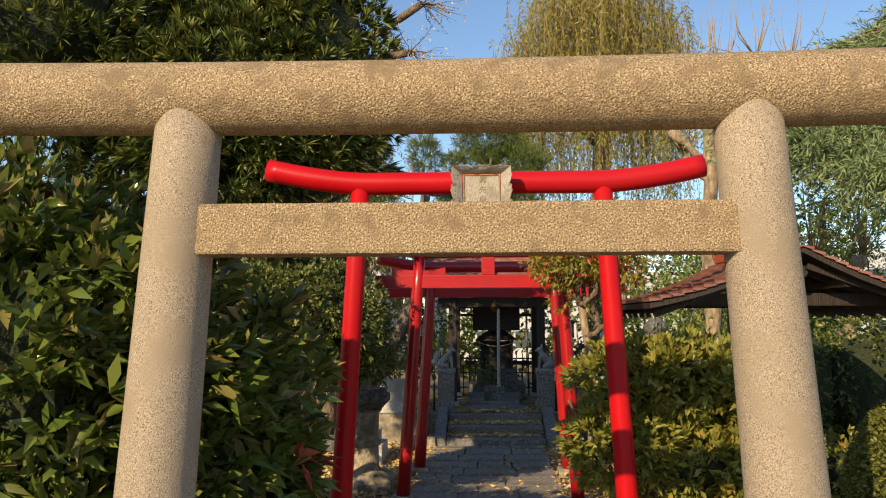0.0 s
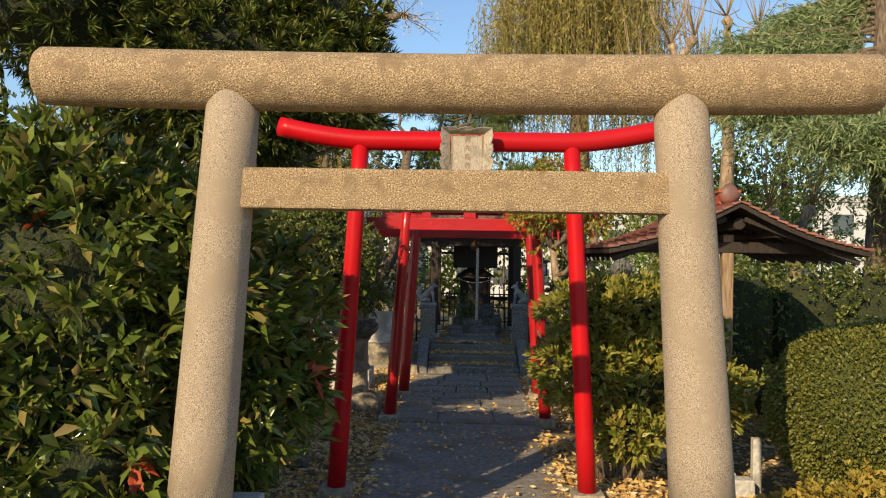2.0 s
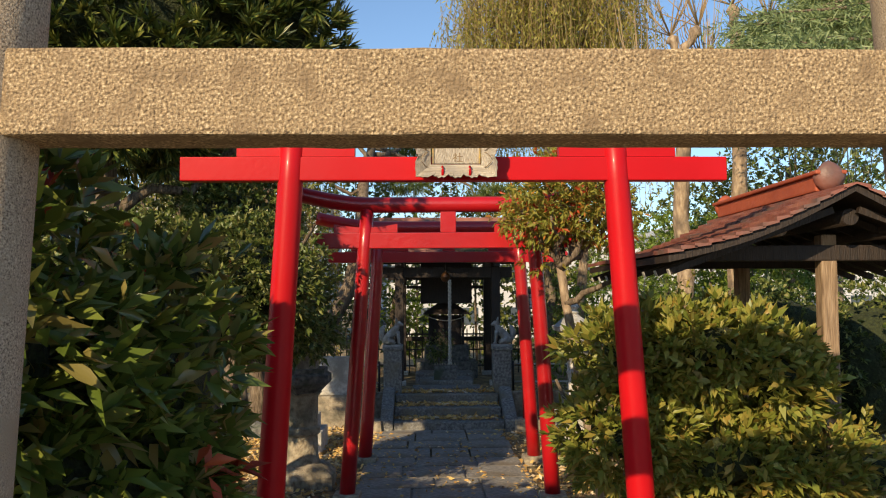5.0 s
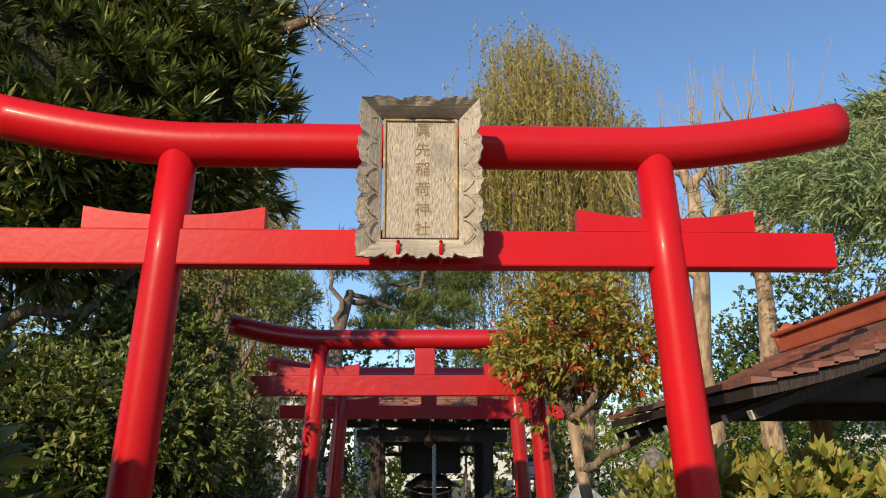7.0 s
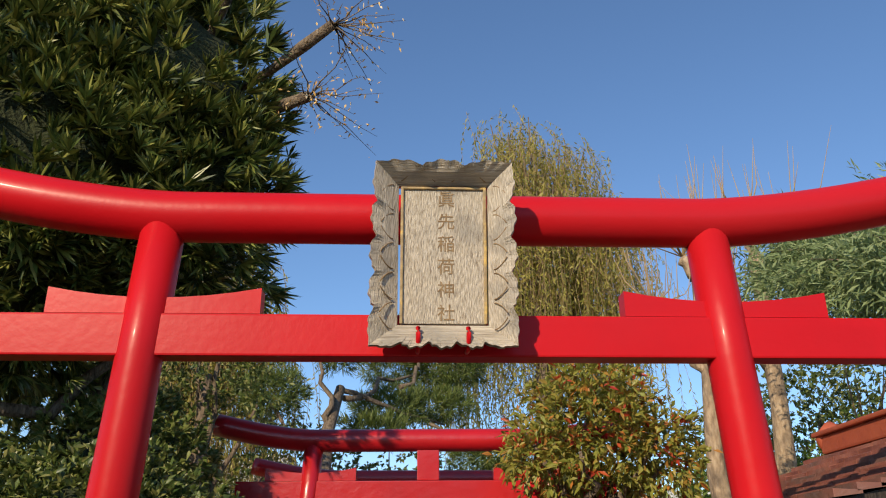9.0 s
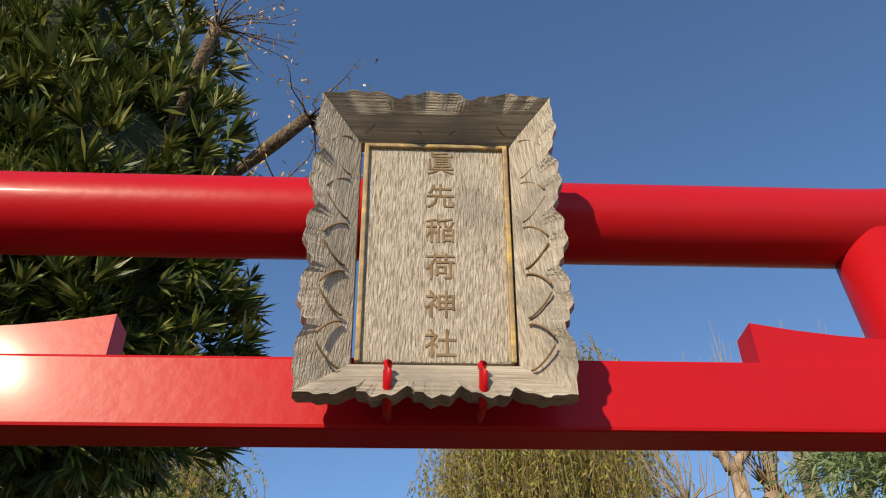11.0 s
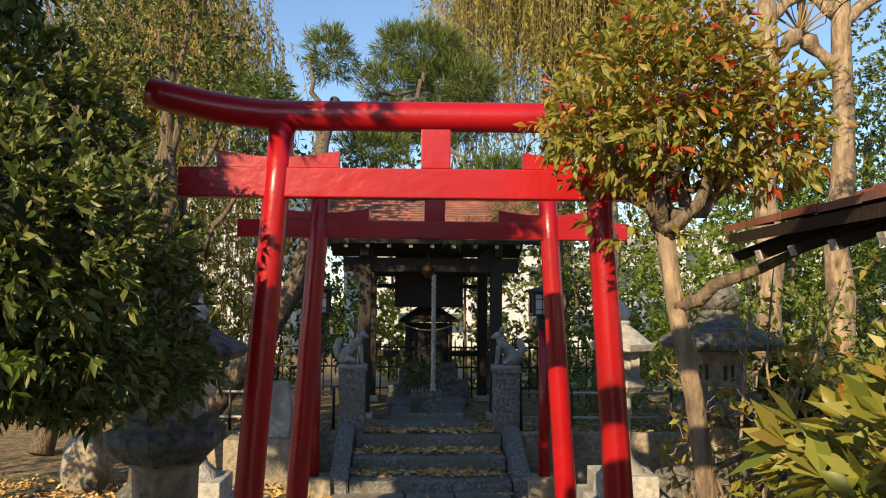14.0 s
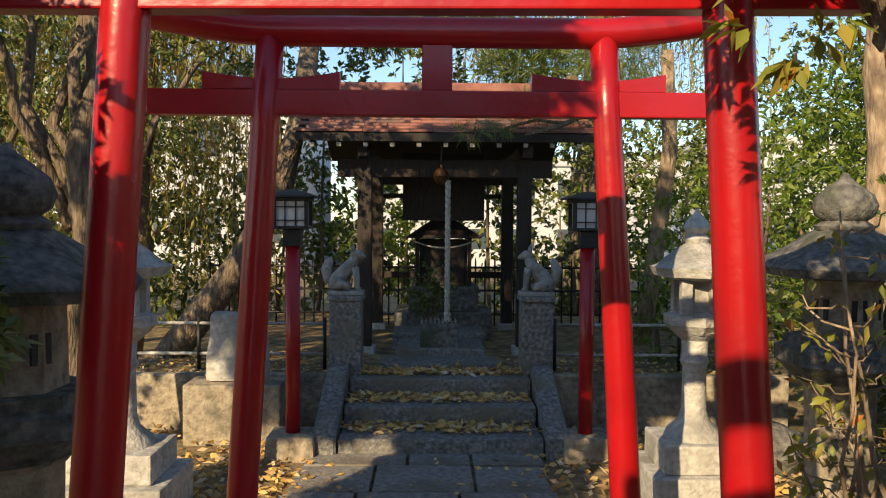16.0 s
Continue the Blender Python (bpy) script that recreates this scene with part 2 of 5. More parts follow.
def boxes(name, list_of, mat, parent=None):
    """Many blocks, each a part of its own: the arguments of block()."""
    for args in list_of:
        bm = bmesh.new()
        block(bm, *args)
        bm_object(name, bm, mat, parent)


def tubes(name, list_of, mat, parent=None, sides=6):
    """Many bars in one mesh: (points, radii) each."""
    V, F = [], []
    for pts, radii in list_of:
        v, f = tube_data(pts, radii, sides)
        F += [tuple(i + len(V) for i in face) for face in f]
        V += v
    ob = mesh_object(name, V, F, mat, parent)
    for p in ob.data.polygons:
        p.use_smooth = len(p.vertices) == 4
    return ob


def lathe(name, profile, mat, parent=None, sides=24, at=(0, 0, 0), square=False):
    """A turned body from (radius, height) pairs; square gives four corners."""
    n = 4 if square else sides
    V, F = [], []
    for r, z in profile:
        for k in range(n):
            g = 2 * math.pi * (k + 0.5) / n
            rr = r * (math.sqrt(2) if square else 1)
            V.append((at[0] + rr * math.cos(g), at[1] + rr * math.sin(g), at[2] + z))
    for i in range(len(profile) - 1):
        for k in range(n):
            q = (k + 1) % n
            F.append((i * n + k, i * n + q, (i + 1) * n + q, (i + 1) * n + k))
    F += [tuple(range(n - 1, -1, -1)), tuple((len(profile) - 1) * n + k for k in range(n))]
    ob = mesh_object(name, V, F, mat, parent)
    if not square:
        me = ob.data
        me.shade_smooth()
        me.set_sharp_from_angle(angle=radians(40))
    return ob


def unit(a):
    return a / np.maximum(np.linalg.norm(a, axis=1, keepdims=True), 1e-9)


def blades(name, P, D, L, W, mat, parent=None, fold=0.25, droop=0.15, thin=False, reds=None, red_mat=None):
    """Many leaves in one mesh. P: stalks, D: directions, L, W: lengths and widths."""
    n = len(P)
    D = unit(D)
    R = RNG.normal(size=(n, 3)) * 0.85 + np.array([0, -0.25, 1.0])
    S = unit(np.cross(D, R))
    N = np.cross(S, D)
    L, W = np.broadcast_to(L, n)[:, None], np.broadcast_to(W, n)[:, None]
    tip = P + D * L - np.array([0, 0, 1.0]) * L * droop
    mid = P + D * L * 0.48
    if thin:
        V = np.stack([P, mid + S * W * 0.5, tip, mid - S * W * 0.5], 1).reshape(-1, 3)
        base = (np.arange(n) * 4)[:, None, None]
        F = (base + np.array([[0, 1, 3], [1, 2, 3]])[None]).reshape(-1, 3)
        per = 2
    else:
        low = mid - N * W * fold
        V = np.stack([P, mid + S * W * 0.5, mid - S * W * 0.5, low, tip], 1).reshape(-1, 3)
        base = (np.arange(n) * 5)[:, None, None]
        F = (base + np.array([[0, 1, 3], [0, 3, 2], [1, 4, 3], [3, 4, 2]])[None]).reshape(-1, 3)
        per = 4
    me = bpy.data.meshes.new(name)
    me.vertices.add(len(V))
    me.vertices.foreach_set("co", V.astype(np.float32).ravel())
    me.loops.add(F.size)
    me.loops.foreach_set("vertex_index", F.astype(np.int32).ravel())
    me.polygons.add(len(F))
    me.polygons.foreach_set("loop_start", (np.arange(len(F)) * 3).astype(np.int32))
    me.materials.append(mat)
    if reds is not None:
        me.materials.append(red_mat)
        me.polygons.foreach_set("material_index", np.repeat(reds.astype(np.int32), per))
    me.update(calc_edges=True)
    me.validate()
    ob = new(name, me)
    attach(ob, parent)
    return ob


def in_blobs(blobs, n, inner=0.45):
    """n places in the outer shells of ellipsoids (x, y, z, rx, ry, rz), with lumpy outlines, and the outward ways."""
    vol = np.array([b[3] * b[4] * b[5] for b in blobs]) ** 0.75
    pick = RNG.choice(len(blobs), n, p=vol / vol.sum())
    B = np.array(blobs)[pick]
    U = unit(RNG.normal(size=(n, 3)))
    r = inner + (1 - inner) * np.sqrt(RNG.random(n))
    lump = 1 + 0.16 * np.sin(U[:, 0] * 7 + B[:, 0] * 3) * np.cos(U[:, 2] * 6 + B[:, 1]) + 0.09 * np.sin(U[:, 1] * 13 + U[:, 2] * 11)
    return B[:, :3] + U * B[:, 3:] * (r * lump)[:, None], unit(U / B[:, 3:])


def crown(name, blobs, tufts, per, length, width, mat, parent, spread=0.9, inner=0.45, thin=False, lift=0.25, droop=0.15, red=0.0, red_mat=None, fold=0.25):
    """Leaves in tufts, each tuft opening outward."""
    C, O = in_blobs(blobs, tufts, inner)
    C, O = np.repeat(C, per, 0), np.repeat(O, per, 0)
    n = len(C)
    D = unit(O + RNG.normal(size=(n, 3)) * spread + np.array([0, 0, lift]))
    L = length * RNG.uniform(0.65, 1.25, n)
    reds = None
    if red:
        reds = np.repeat(RNG.random(tufts) < red, per)
    return blades(name, C + RNG.normal(size=(n, 3)) * length * 0.12, D, L, width * L / length, mat, parent, thin=thin, droop=droop, reds=reds, red_mat=red_mat, fold=fold)


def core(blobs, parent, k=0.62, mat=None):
    """Added dark filler in a crown: lumpy bodies coloured as the shade inside."""
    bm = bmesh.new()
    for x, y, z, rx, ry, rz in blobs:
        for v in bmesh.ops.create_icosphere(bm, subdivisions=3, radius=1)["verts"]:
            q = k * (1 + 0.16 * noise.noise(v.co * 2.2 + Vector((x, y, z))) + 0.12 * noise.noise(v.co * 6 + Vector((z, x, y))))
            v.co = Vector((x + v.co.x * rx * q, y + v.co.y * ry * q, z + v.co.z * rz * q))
    ob = bm_object("shade_core", bm, mat or CROWN_SHADE, parent)
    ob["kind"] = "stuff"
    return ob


def rosettes(name, blobs, count, per, length, width, mat, parent, inner=0.75):
    """Strap leaves in upturned whorls on the outside of a dense crown."""
    C, O = in_blobs(blobs, count, inner)
    axis = unit(O + np.array([0, 0, 0.55]) + RNG.normal(size=O.shape) * 0.25)
    size = RNG.uniform(0.7, 1.25, count)
    C, axis, size = np.repeat(C, per, 0), np.repeat(axis, per, 0), np.repeat(size, per)
    n = len(C)
    D = unit(axis + unit(RNG.normal(size=(n, 3))) * RNG.uniform(0.35, 1.0, n)[:, None])
    L = length * size * RNG.uniform(0.75, 1.15, n)
    return blades(name, C, D, L, width * size, mat, parent, thin=True, droop=0.06)


def wander(a, b, steps, sway):
    """A crooked line from a to b."""
    a, b = Vector(a), Vector(b)
    s = Vector(RNG.uniform(-9, 9, 3))
    return [a.lerp(b, i / steps) + noise.noise_vector(s + Vector((0, 0, i * 0.7))) * sway * math.sin(math.pi * min(1, 0.15 + i / steps)) for i in range(steps + 1)]


def limbs(name, lines, mat, parent, sides=8):
    """lines: (from, to, radius at start, radius at end, sway)."""
    out, last = [], None
    for a, b, r0, r1, sway in lines:
        pts = wander(a, b, 7, sway)
        out.append((pts, [r0 + (r1 - r0) * i / 7 for i in range(8)]))
    if len(out) > 14:
        last = tubes(name, out, mat, parent, sides)
        last["kind"] = "stuff"
        return last
    for pts, radii in out:
        last = tube(name, pts, radii, mat, parent, sides)
    return last


# ---- ground ----
def ground_sheet():
    bm = bmesh.new()
    near, far = [i * 0.25 for i in range(-32, 65)], (-400, -60, -25, -14)
    ys = [*far, *near, 24, 40, 80, 400]
    xs = [-400, -60, -20, -11, *[i * 0.25 for i in range(-28, 33)], 12, 20, 60, 400]
    grid = [[bm.verts.new((x, y, (noise.noise((x * 0.9, y * 0.9, 0)) * 0.025 - 0.015) if abs(x) < 8 and -8 < y < 16 else -0.02)) for x in xs] for y in ys]
    for j in range(len(ys) - 1):
        for i in range(len(xs) - 1):
            bm.faces.new((grid[j][i], grid[j][i + 1], grid[j + 1][i + 1], grid[j + 1][i]))
    ob = bm_object("ground", bm, EARTH, None, True)
    return tagged(ob, "brown earth strewn with fallen leaves and moss", "ground", kind="structure")


ground = ground_sheet()
path_base = bm_object("pavement", (lambda bm: (block(bm, -0.42, 1.2, -7.0, 6.9, -0.1, 0.012, 0.01), bm)[1])(bmesh.new()), PAVING)
tagged(path_base, "dark trodden paved path with scattered leaves", "path", kind="structure")


# ---- torii gates ----
def post(name, x0, z0, x1, z1, y, r0, r1, mat, parent, sides=28):
    pts = [(x0 + (x1 - x0) * k / 6, y, z0 + (z1 - z0) * k / 6) for k in range(7)]
    return tube(name, pts, [r0 + (r1 - r0) * k / 6 for k in range(7)], mat, parent, sides)


def foot_block(x, y, s, h, mat, parent, name="base_block", z0=-0.05):
    bm = bmesh.new()
    block(bm, x - s, x + s, y - s, y + s, z0, h, 0.012, taper=0.06)
    return bm_object(name, bm, mat, parent)


def stone_gate():
    g = empty("stone_torii_gate", 0.3, 0.09)
    tagged(g, "weathered tan granite torii gate on grey plinths", "torii gate")
    for x0, x1 in ((-0.93, -0.79), (1.53, 1.39)):
        ob = post("pillar", x0, 0.58, x1, 2.64, 0.09, 0.158, 0.128, PILLAR, g, 36)
        foot_block(x0 + 0.01, 0.09, 0.27, 0.6, PLINTH, g, "plinth")
    # top beam: a round bar with softly rounded, slightly oblique ends
    pts, rad = [], []
    for k in range(25):
        u = k / 24
        pts.append((-1.75 + 4.09 * u, 0.09, 2.688 + 0.02 * (2 * u - 1) ** 2))
        edge = min(u, 1 - u) * 4.09
        rad.append(0.145 * (1 if edge > 0.03 else 0.9 if edge < 0.001 else 0.97))
    pts.insert(1, (-1.735, 0.09, 2.708)), rad.insert(1, 0.142)
    pts.insert(-1, (2.325, 0.09, 2.708)), rad.insert(-1, 0.142)
    beam = tube("top_beam", pts, rad, GRANITE, g, 40)
    bm = bmesh.new()
    block(bm, -0.75, 1.35, 0.0, 0.17, 2.063, 2.26, 0.012)
    bmesh.ops.subdivide_edges(bm, edges=[e for e in bm.edges if e.calc_length() > 1], cuts=30, use_grid_fill=True)
    roughen(bm, 0.003, 0.1)
    bm_object("tie_beam", bm, GRANITE, g)
    return g


def red_gate(y, tops, feet, top_z, nuki, ends, nuki_ends, r_post, r_beam, mat, wedges, strut, label, rise=0.10, turn=0.0):
    """A red torii: feet and tops are the posts' x, nuki its heights, ends the top beam's x."""
    g = empty("red_torii_gate", (tops[0] + tops[1]) / 2, y)
    tagged(g, label, "torii gate", group="red torii gates")
    for xt, xf in zip(tops, feet):
        post("post", xf, 0.06, xt, top_z + 0.02, y, r_post * 1.08, r_post * 0.94, mat, g)
        foot_block(xf, y, r_post * 1.9, 0.075, STONE_TAN, g)
    n, c = 40, (ends[0] + ends[1]) / 2
    half, inner = (ends[1] - ends[0]) / 2, (tops[1] - tops[0]) / 2
    pts = []
    for k in range(n + 1):
        x = ends[0] + (ends[1] - ends[0]) * k / n
        u = max(0.0, (abs(x - c) - inner * 0.95) / (half - inner * 0.95))
        pts.append((x, y, top_z + rise * u ** 1.6))
    tube("top_beam", pts, [r_beam] * (n + 1), mat, g, 28)
    bm = bmesh.new()
    block(bm, nuki_ends[0], nuki_ends[1], y - 0.038, y + 0.038, nuki[0], nuki[1], 0.006)
    bm_object("tie_beam", bm, mat, g)
    # wedges: slim saddles that rise outward on both sides of each post
    for a, b, p in wedges:
        bm = bmesh.new()
        h = nuki[1] + 0.002
        row = []
        for k in range(9):
            x = a + (b - a) * k / 8
            z = h + 0.045 + 0.03 * (abs(2 * k / 8 - 1)) ** 2
            row.append([bm.verts.new((x, y - 0.03, h)), bm.verts.new((x, y - 0.03, z)), bm.verts.new((x, y + 0.03, z)), bm.verts.new((x, y + 0.03, h))])
        for k in range(8):
            for q in range(4):
                bm.faces.new((row[k][q], row[k][(q + 1) % 4], row[k + 1][(q + 1) % 4], row[k + 1][q]))
        bm.faces.new(row[0]), bm.faces.new(row[8])
        bm_object("wedge", bm, mat, g)
    if strut:
        bm = bmesh.new()
        vs = block(bm, strut - 0.066, strut + 0.066, y - 0.026, y + 0.026, nuki[1] + 0.002, top_z - r_beam * 0.7, 0.005)
        bm_object("centre_strut", bm, mat, g)
    g.matrix_basis = pose((tops[0] + tops[1]) / 2, y, 0, 0, 0, turn)
    return g


stone_gate()
red_gate(2.33, (-0.45, 1.15), (-0.60, 1.31), 2.715, (2.29, 2.41), (-1.08, 1.81), (-1.02, 1.73), 0.066, 0.075, RED,
         ((-0.74, -0.15, -0.48), (0.88, 1.47, 1.2)), None, "glossy vermilion painted torii gate with shrine name board")
red_gate(5.15, (-0.285, 1.11), (-0.455, 1.26), 2.49, (2.118, 2.25), (-0.885, 1.667), (-0.74, 1.52), 0.061, 0.067, RED_SHADED,
         ((-0.57, -0.03, -0.32), (0.79, 1.34, 1.12)), 0.40, "dark red painted torii gate in dappled shade", turn=-2.0)
red_gate(6.75, (-0.27, 1.17), (-0.42, 1.32), 2.43, (2.065, 2.175), (-0.92, 1.80), (-0.80, 1.69), 0.064, 0.066, RED_SHADED,
         ((-0.56, 0.03, -0.28), (0.86, 1.44, 1.17)), 0.45, "red torii gate before the stone steps, paint darkened for shade")


# ---- name board ----
def name_board():
    lean = 9.0
    g = empty("shrine_name_board", 0.355, 2.33, 2.33)
    tagged(g, "carved silvered wooden name board with gilt edging", "name board")
    W, H = 0.187, 0.52          # half width at the foot, height
    m = pose(0.357, 2.238, 2.306, 90 + lean, 0, 0) @ Matrix.Diagonal((1, 0.97, 1, 1))   # board plane: local x right, y up, z towards the viewer

    def place(bm):
        bmesh.ops.transform(bm, matrix=m, verts=bm.verts)
        return bm

    bm = bmesh.new()
    block(bm, -0.118, 0.118, 0.06, 0.455, -0.02, 0.004, 0.003)
    bm_object("panel", place(bm), OLDWOOD, g)

    # four flaring sides with a scalloped rim; inner edge low, outer edge proud
    def side(name, p0, p1, q0, q1, bumps, mat):
        b2 = bmesh.new()
        n = 64
        rows = []
        for k in range(n + 1):
            u = k / n
            i = Vector(p0).lerp(Vector(p1), u)
            o = Vector(q0).lerp(Vector(q1), u)
            out = (o - i)
            out.z = 0
            out = out.normalized()
            wave = abs(math.sin(math.pi * u * bumps)) ** 0.6
            ends = min(1, 8 * min(u, 1 - u))
            rim = o + out * (0.02 * (wave - 0.75) * ends + 0.003 * math.sin(u * bumps * 6 * math.pi) * ends)
            mid = i.lerp(o, 0.55) + Vector((0, 0, 0.006 * math.sin(math.pi * u)))
            back = rim.copy()
            back.z -= 0.05
            inback = i.copy()
            inback.z = -0.022
            lip = rim + Vector((0, 0, -0.02)) + out * 0.004
            rows.append([b2.verts.new(c) for c in (i, mid, rim, lip, back, inback)])
        for k in range(n):
            for q in range(6):
                b2.faces.new((rows[k][q], rows[k][(q + 1) % 6], rows[k + 1][(q + 1) % 6], rows[k + 1][q]))
        b2.faces.new(rows[0]), b2.faces.new(rows[n])
        return bm_object(name, place(b2), mat, g)

    il, ir, ib, it = -0.124, 0.124, 0.056, 0.46
    zi, zo = 0.006, 0.075
    TL, TR, BL, BR = (-0.186, 0.512, zo), (0.186, 0.512, zo), (-0.197, -0.004, zo - 0.02), (0.197, -0.004, zo - 0.02)
    side("frame_side", (il, ib, zi), (il, it, zi), BL, TL, 5, OLDWOOD)
    side("frame_side", (ir, ib, zi), (ir, it, zi), BR, TR, 5, OLDWOOD)
    side("frame_top", (il, it, zi), (ir, it, zi), TL, TR, 3, OLDWOOD_X)
    side("frame_foot", (il, ib, zi), (ir, ib, zi), BL, BR, 5, OLDWOOD_X)
    bm = bmesh.new()
    for x in (-0.118, 0.112):
        block(bm, x, x + 0.008, 0.06, 0.456, 0.002, 0.012, 0.002)
    block(bm, -0.118, 0.12, 0.45, 0.457, 0.002, 0.011, 0.002)
    bm_object("gilt_edging", place(bm), GILT, g)
    # carved scrolls on the flared sides
    curls = []
    for sgn in (-1, 1):
        for k in range(5):
            y0 = 0.08 + 0.085 * k
            for d in (-1, 1):
                pts = []
                for j in range(9):
                    a = j / 8 * 2.4
                    xx = 0.14 + 0.018 * math.cos(a) + 0.012
                    pts.append(m @ Vector((sgn * xx, y0 + d * (0.006 + 0.022 * math.sin(a) * j / 8 + 0.002 * j), 0.008 + (xx - 0.124) * 0.98)))
                curls.append((pts, [0.0018] * 9))
    for cx in (-0.07, 0.07):
        for d in (-1, 1):
            pts = []
            for j in range(9):
                a = j / 8 * 2.6
                yy = 0.482 + 0.014 * math.cos(a)
                pts.append(m @ Vector((cx + d * (0.002 + 0.045 * j / 8), yy, 0.008 + (yy - 0.46) * 1.2)))
            curls.append((pts, [0.0018] * 9))
    bars("carved_scroll", curls, CARVED, g, 6)
    for k, ch in enumerate("眞先稲荷神社"):
        cu = bpy.data.curves.new("character", "FONT")
        cu.body, cu.size, cu.extrude, cu.align_x, cu.align_y = ch, 0.05, 0.0008, "CENTER", "CENTER"
        tmp = bpy.data.objects.new("character", cu)
        scene.collection.objects.link(tmp)
        bpy.context.view_layer.update()
        me = bpy.data.meshes.new_from_object(tmp.evaluated_get(bpy.context.evaluated_depsgraph_get()))
        bpy.data.objects.remove(tmp)
        me.transform(m @ pose(0.008, 0.418 - 0.066 * k, 0.0046))
        me.materials.clear()
        me.materials.append(CARVED)
        attach(new("character", me), g)
    for x in (-0.068, 0.066):
        pts = [m @ Vector((x, y, z)) for y, z in ((0.045, 0.03), (0.043, 0.045), (0.03, 0.052), (0.01, 0.05), (-0.012, 0.035), (-0.015, 0.012), (-0.015, -0.03))]
        tube("red_hook", pts, [0.0065] * 7, RED, g, 10)
    return g


name_board()


# ---- steps, terrace, railings ----
def stone_steps():
    g = empty("stone_steps", 0.48, 8.65)
    tagged(g, "dark stone steps with leaf litter and sloping side kerbs", "steps")
    for k in range(3):
        bm = bmesh.new()
        block(bm, -0.2, 1.2, 8.66 + 0.39 * k, 9.06 + 0.39 * k + 0.05, -0.05 if k == 0 else 0.125 * k - 0.02, 0.128 * (k + 1), 0.015)
        bmesh.ops.subdivide_edges(bm, edges=[e for e in bm.edges if e.calc_length() > 1], cuts=20, use_grid_fill=True)
        roughen(bm, 0.006, 0.12)
        bm_object("tread", bm, STEP, g)
    for x0 in (-0.37, 1.21):
        bm = bmesh.new()
        vs = [bm.verts.new(c) for x in (x0, x0 + 0.16) for c in ((x, 8.62, -0.05), (x, 9.62, -0.05), (x, 9.62, 0.47), (x, 9.45, 0.47), (x, 8.66, 0.17), (x, 8.62, 0.14))]
        bm.faces.new(vs[:6]), bm.faces.new(vs[6:])
        for q in range(6):
            bm.faces.new((vs[q], vs[(q + 1) % 6], vs[6 + (q + 1) % 6], vs[6 + q]))
        bmesh.ops.bevel(bm, geom=bm.edges[:], offset=0.012, segments=2, affect="EDGES")
        bm_object("side_kerb", bm, STEP, g)
    return g


stone_steps()


def terrace():
    bm = bmesh.new()
    block(bm, -2.2, 3.2, 9.5, 14.0, -0.1, 0.37, 0.02)
    ob = bm_object("terrace", bm, EARTH)
    tagged(ob, "raised earth terrace under the small shrine", "terrace", kind="structure")
    for x0, x1 in ((-2.2, -0.38), (1.38, 3.2)):
        bm = bmesh.new()
        block(bm, x0, x1, 9.42, 9.52, -0.05, 0.42, 0.015)
        bmesh.ops.subdivide_edges(bm, edges=[e for e in bm.edges if e.calc_length() > 1], cuts=14, use_grid_fill=True)
        roughen(bm, 0.012, 0.2)
        tagged(bm_object("retaining_wall", bm, STONE_TAN), "low weathered stone retaining wall beside the steps", "wall", kind="structure")
    for k, (x0, x1, y0, y1, z) in enumerate(((0.02, 1.0, 9.85, 10.25, 0.50), (0.12, 0.9, 10.26, 10.9, 0.56), (0.05, 0.95, 10.95, 12.6, 0.60))):
        bm = bmesh.new()
        block(bm, x0, x1, y0, y1, 0.35, z - 0.07, 0.02)
        tagged(bm_object("stone_slab", bm, STEP), "worn grey stone slab in front of the shrine", "slab", group="approach slabs")


terrace()


def railing(x0, x1, y):
    g = empty("low_railing", (x0 + x1) / 2, y, 0.37)
    tagged(g, "low pale metal railing beside the steps", "railing")
    lines = [([(x0, y, z), (x1, y, z)], [0.013, 0.013]) for z in (0.5, 0.75)]
    bars("rail", lines, STONE_PALE, g, 8)
    n = max(2, int((x1 - x0) / 0.5))
    bars("upright", [([(x0 + (x1 - x0) * k / n, y, 0.36), (x0 + (x1 - x0) * k / n, y, 0.8)], [0.016, 0.016]) for k in range(n + 1)], IRON, g, 8)


railing(-2.0, -0.45, 9.9)
railing(1.45, 3.0, 9.9)


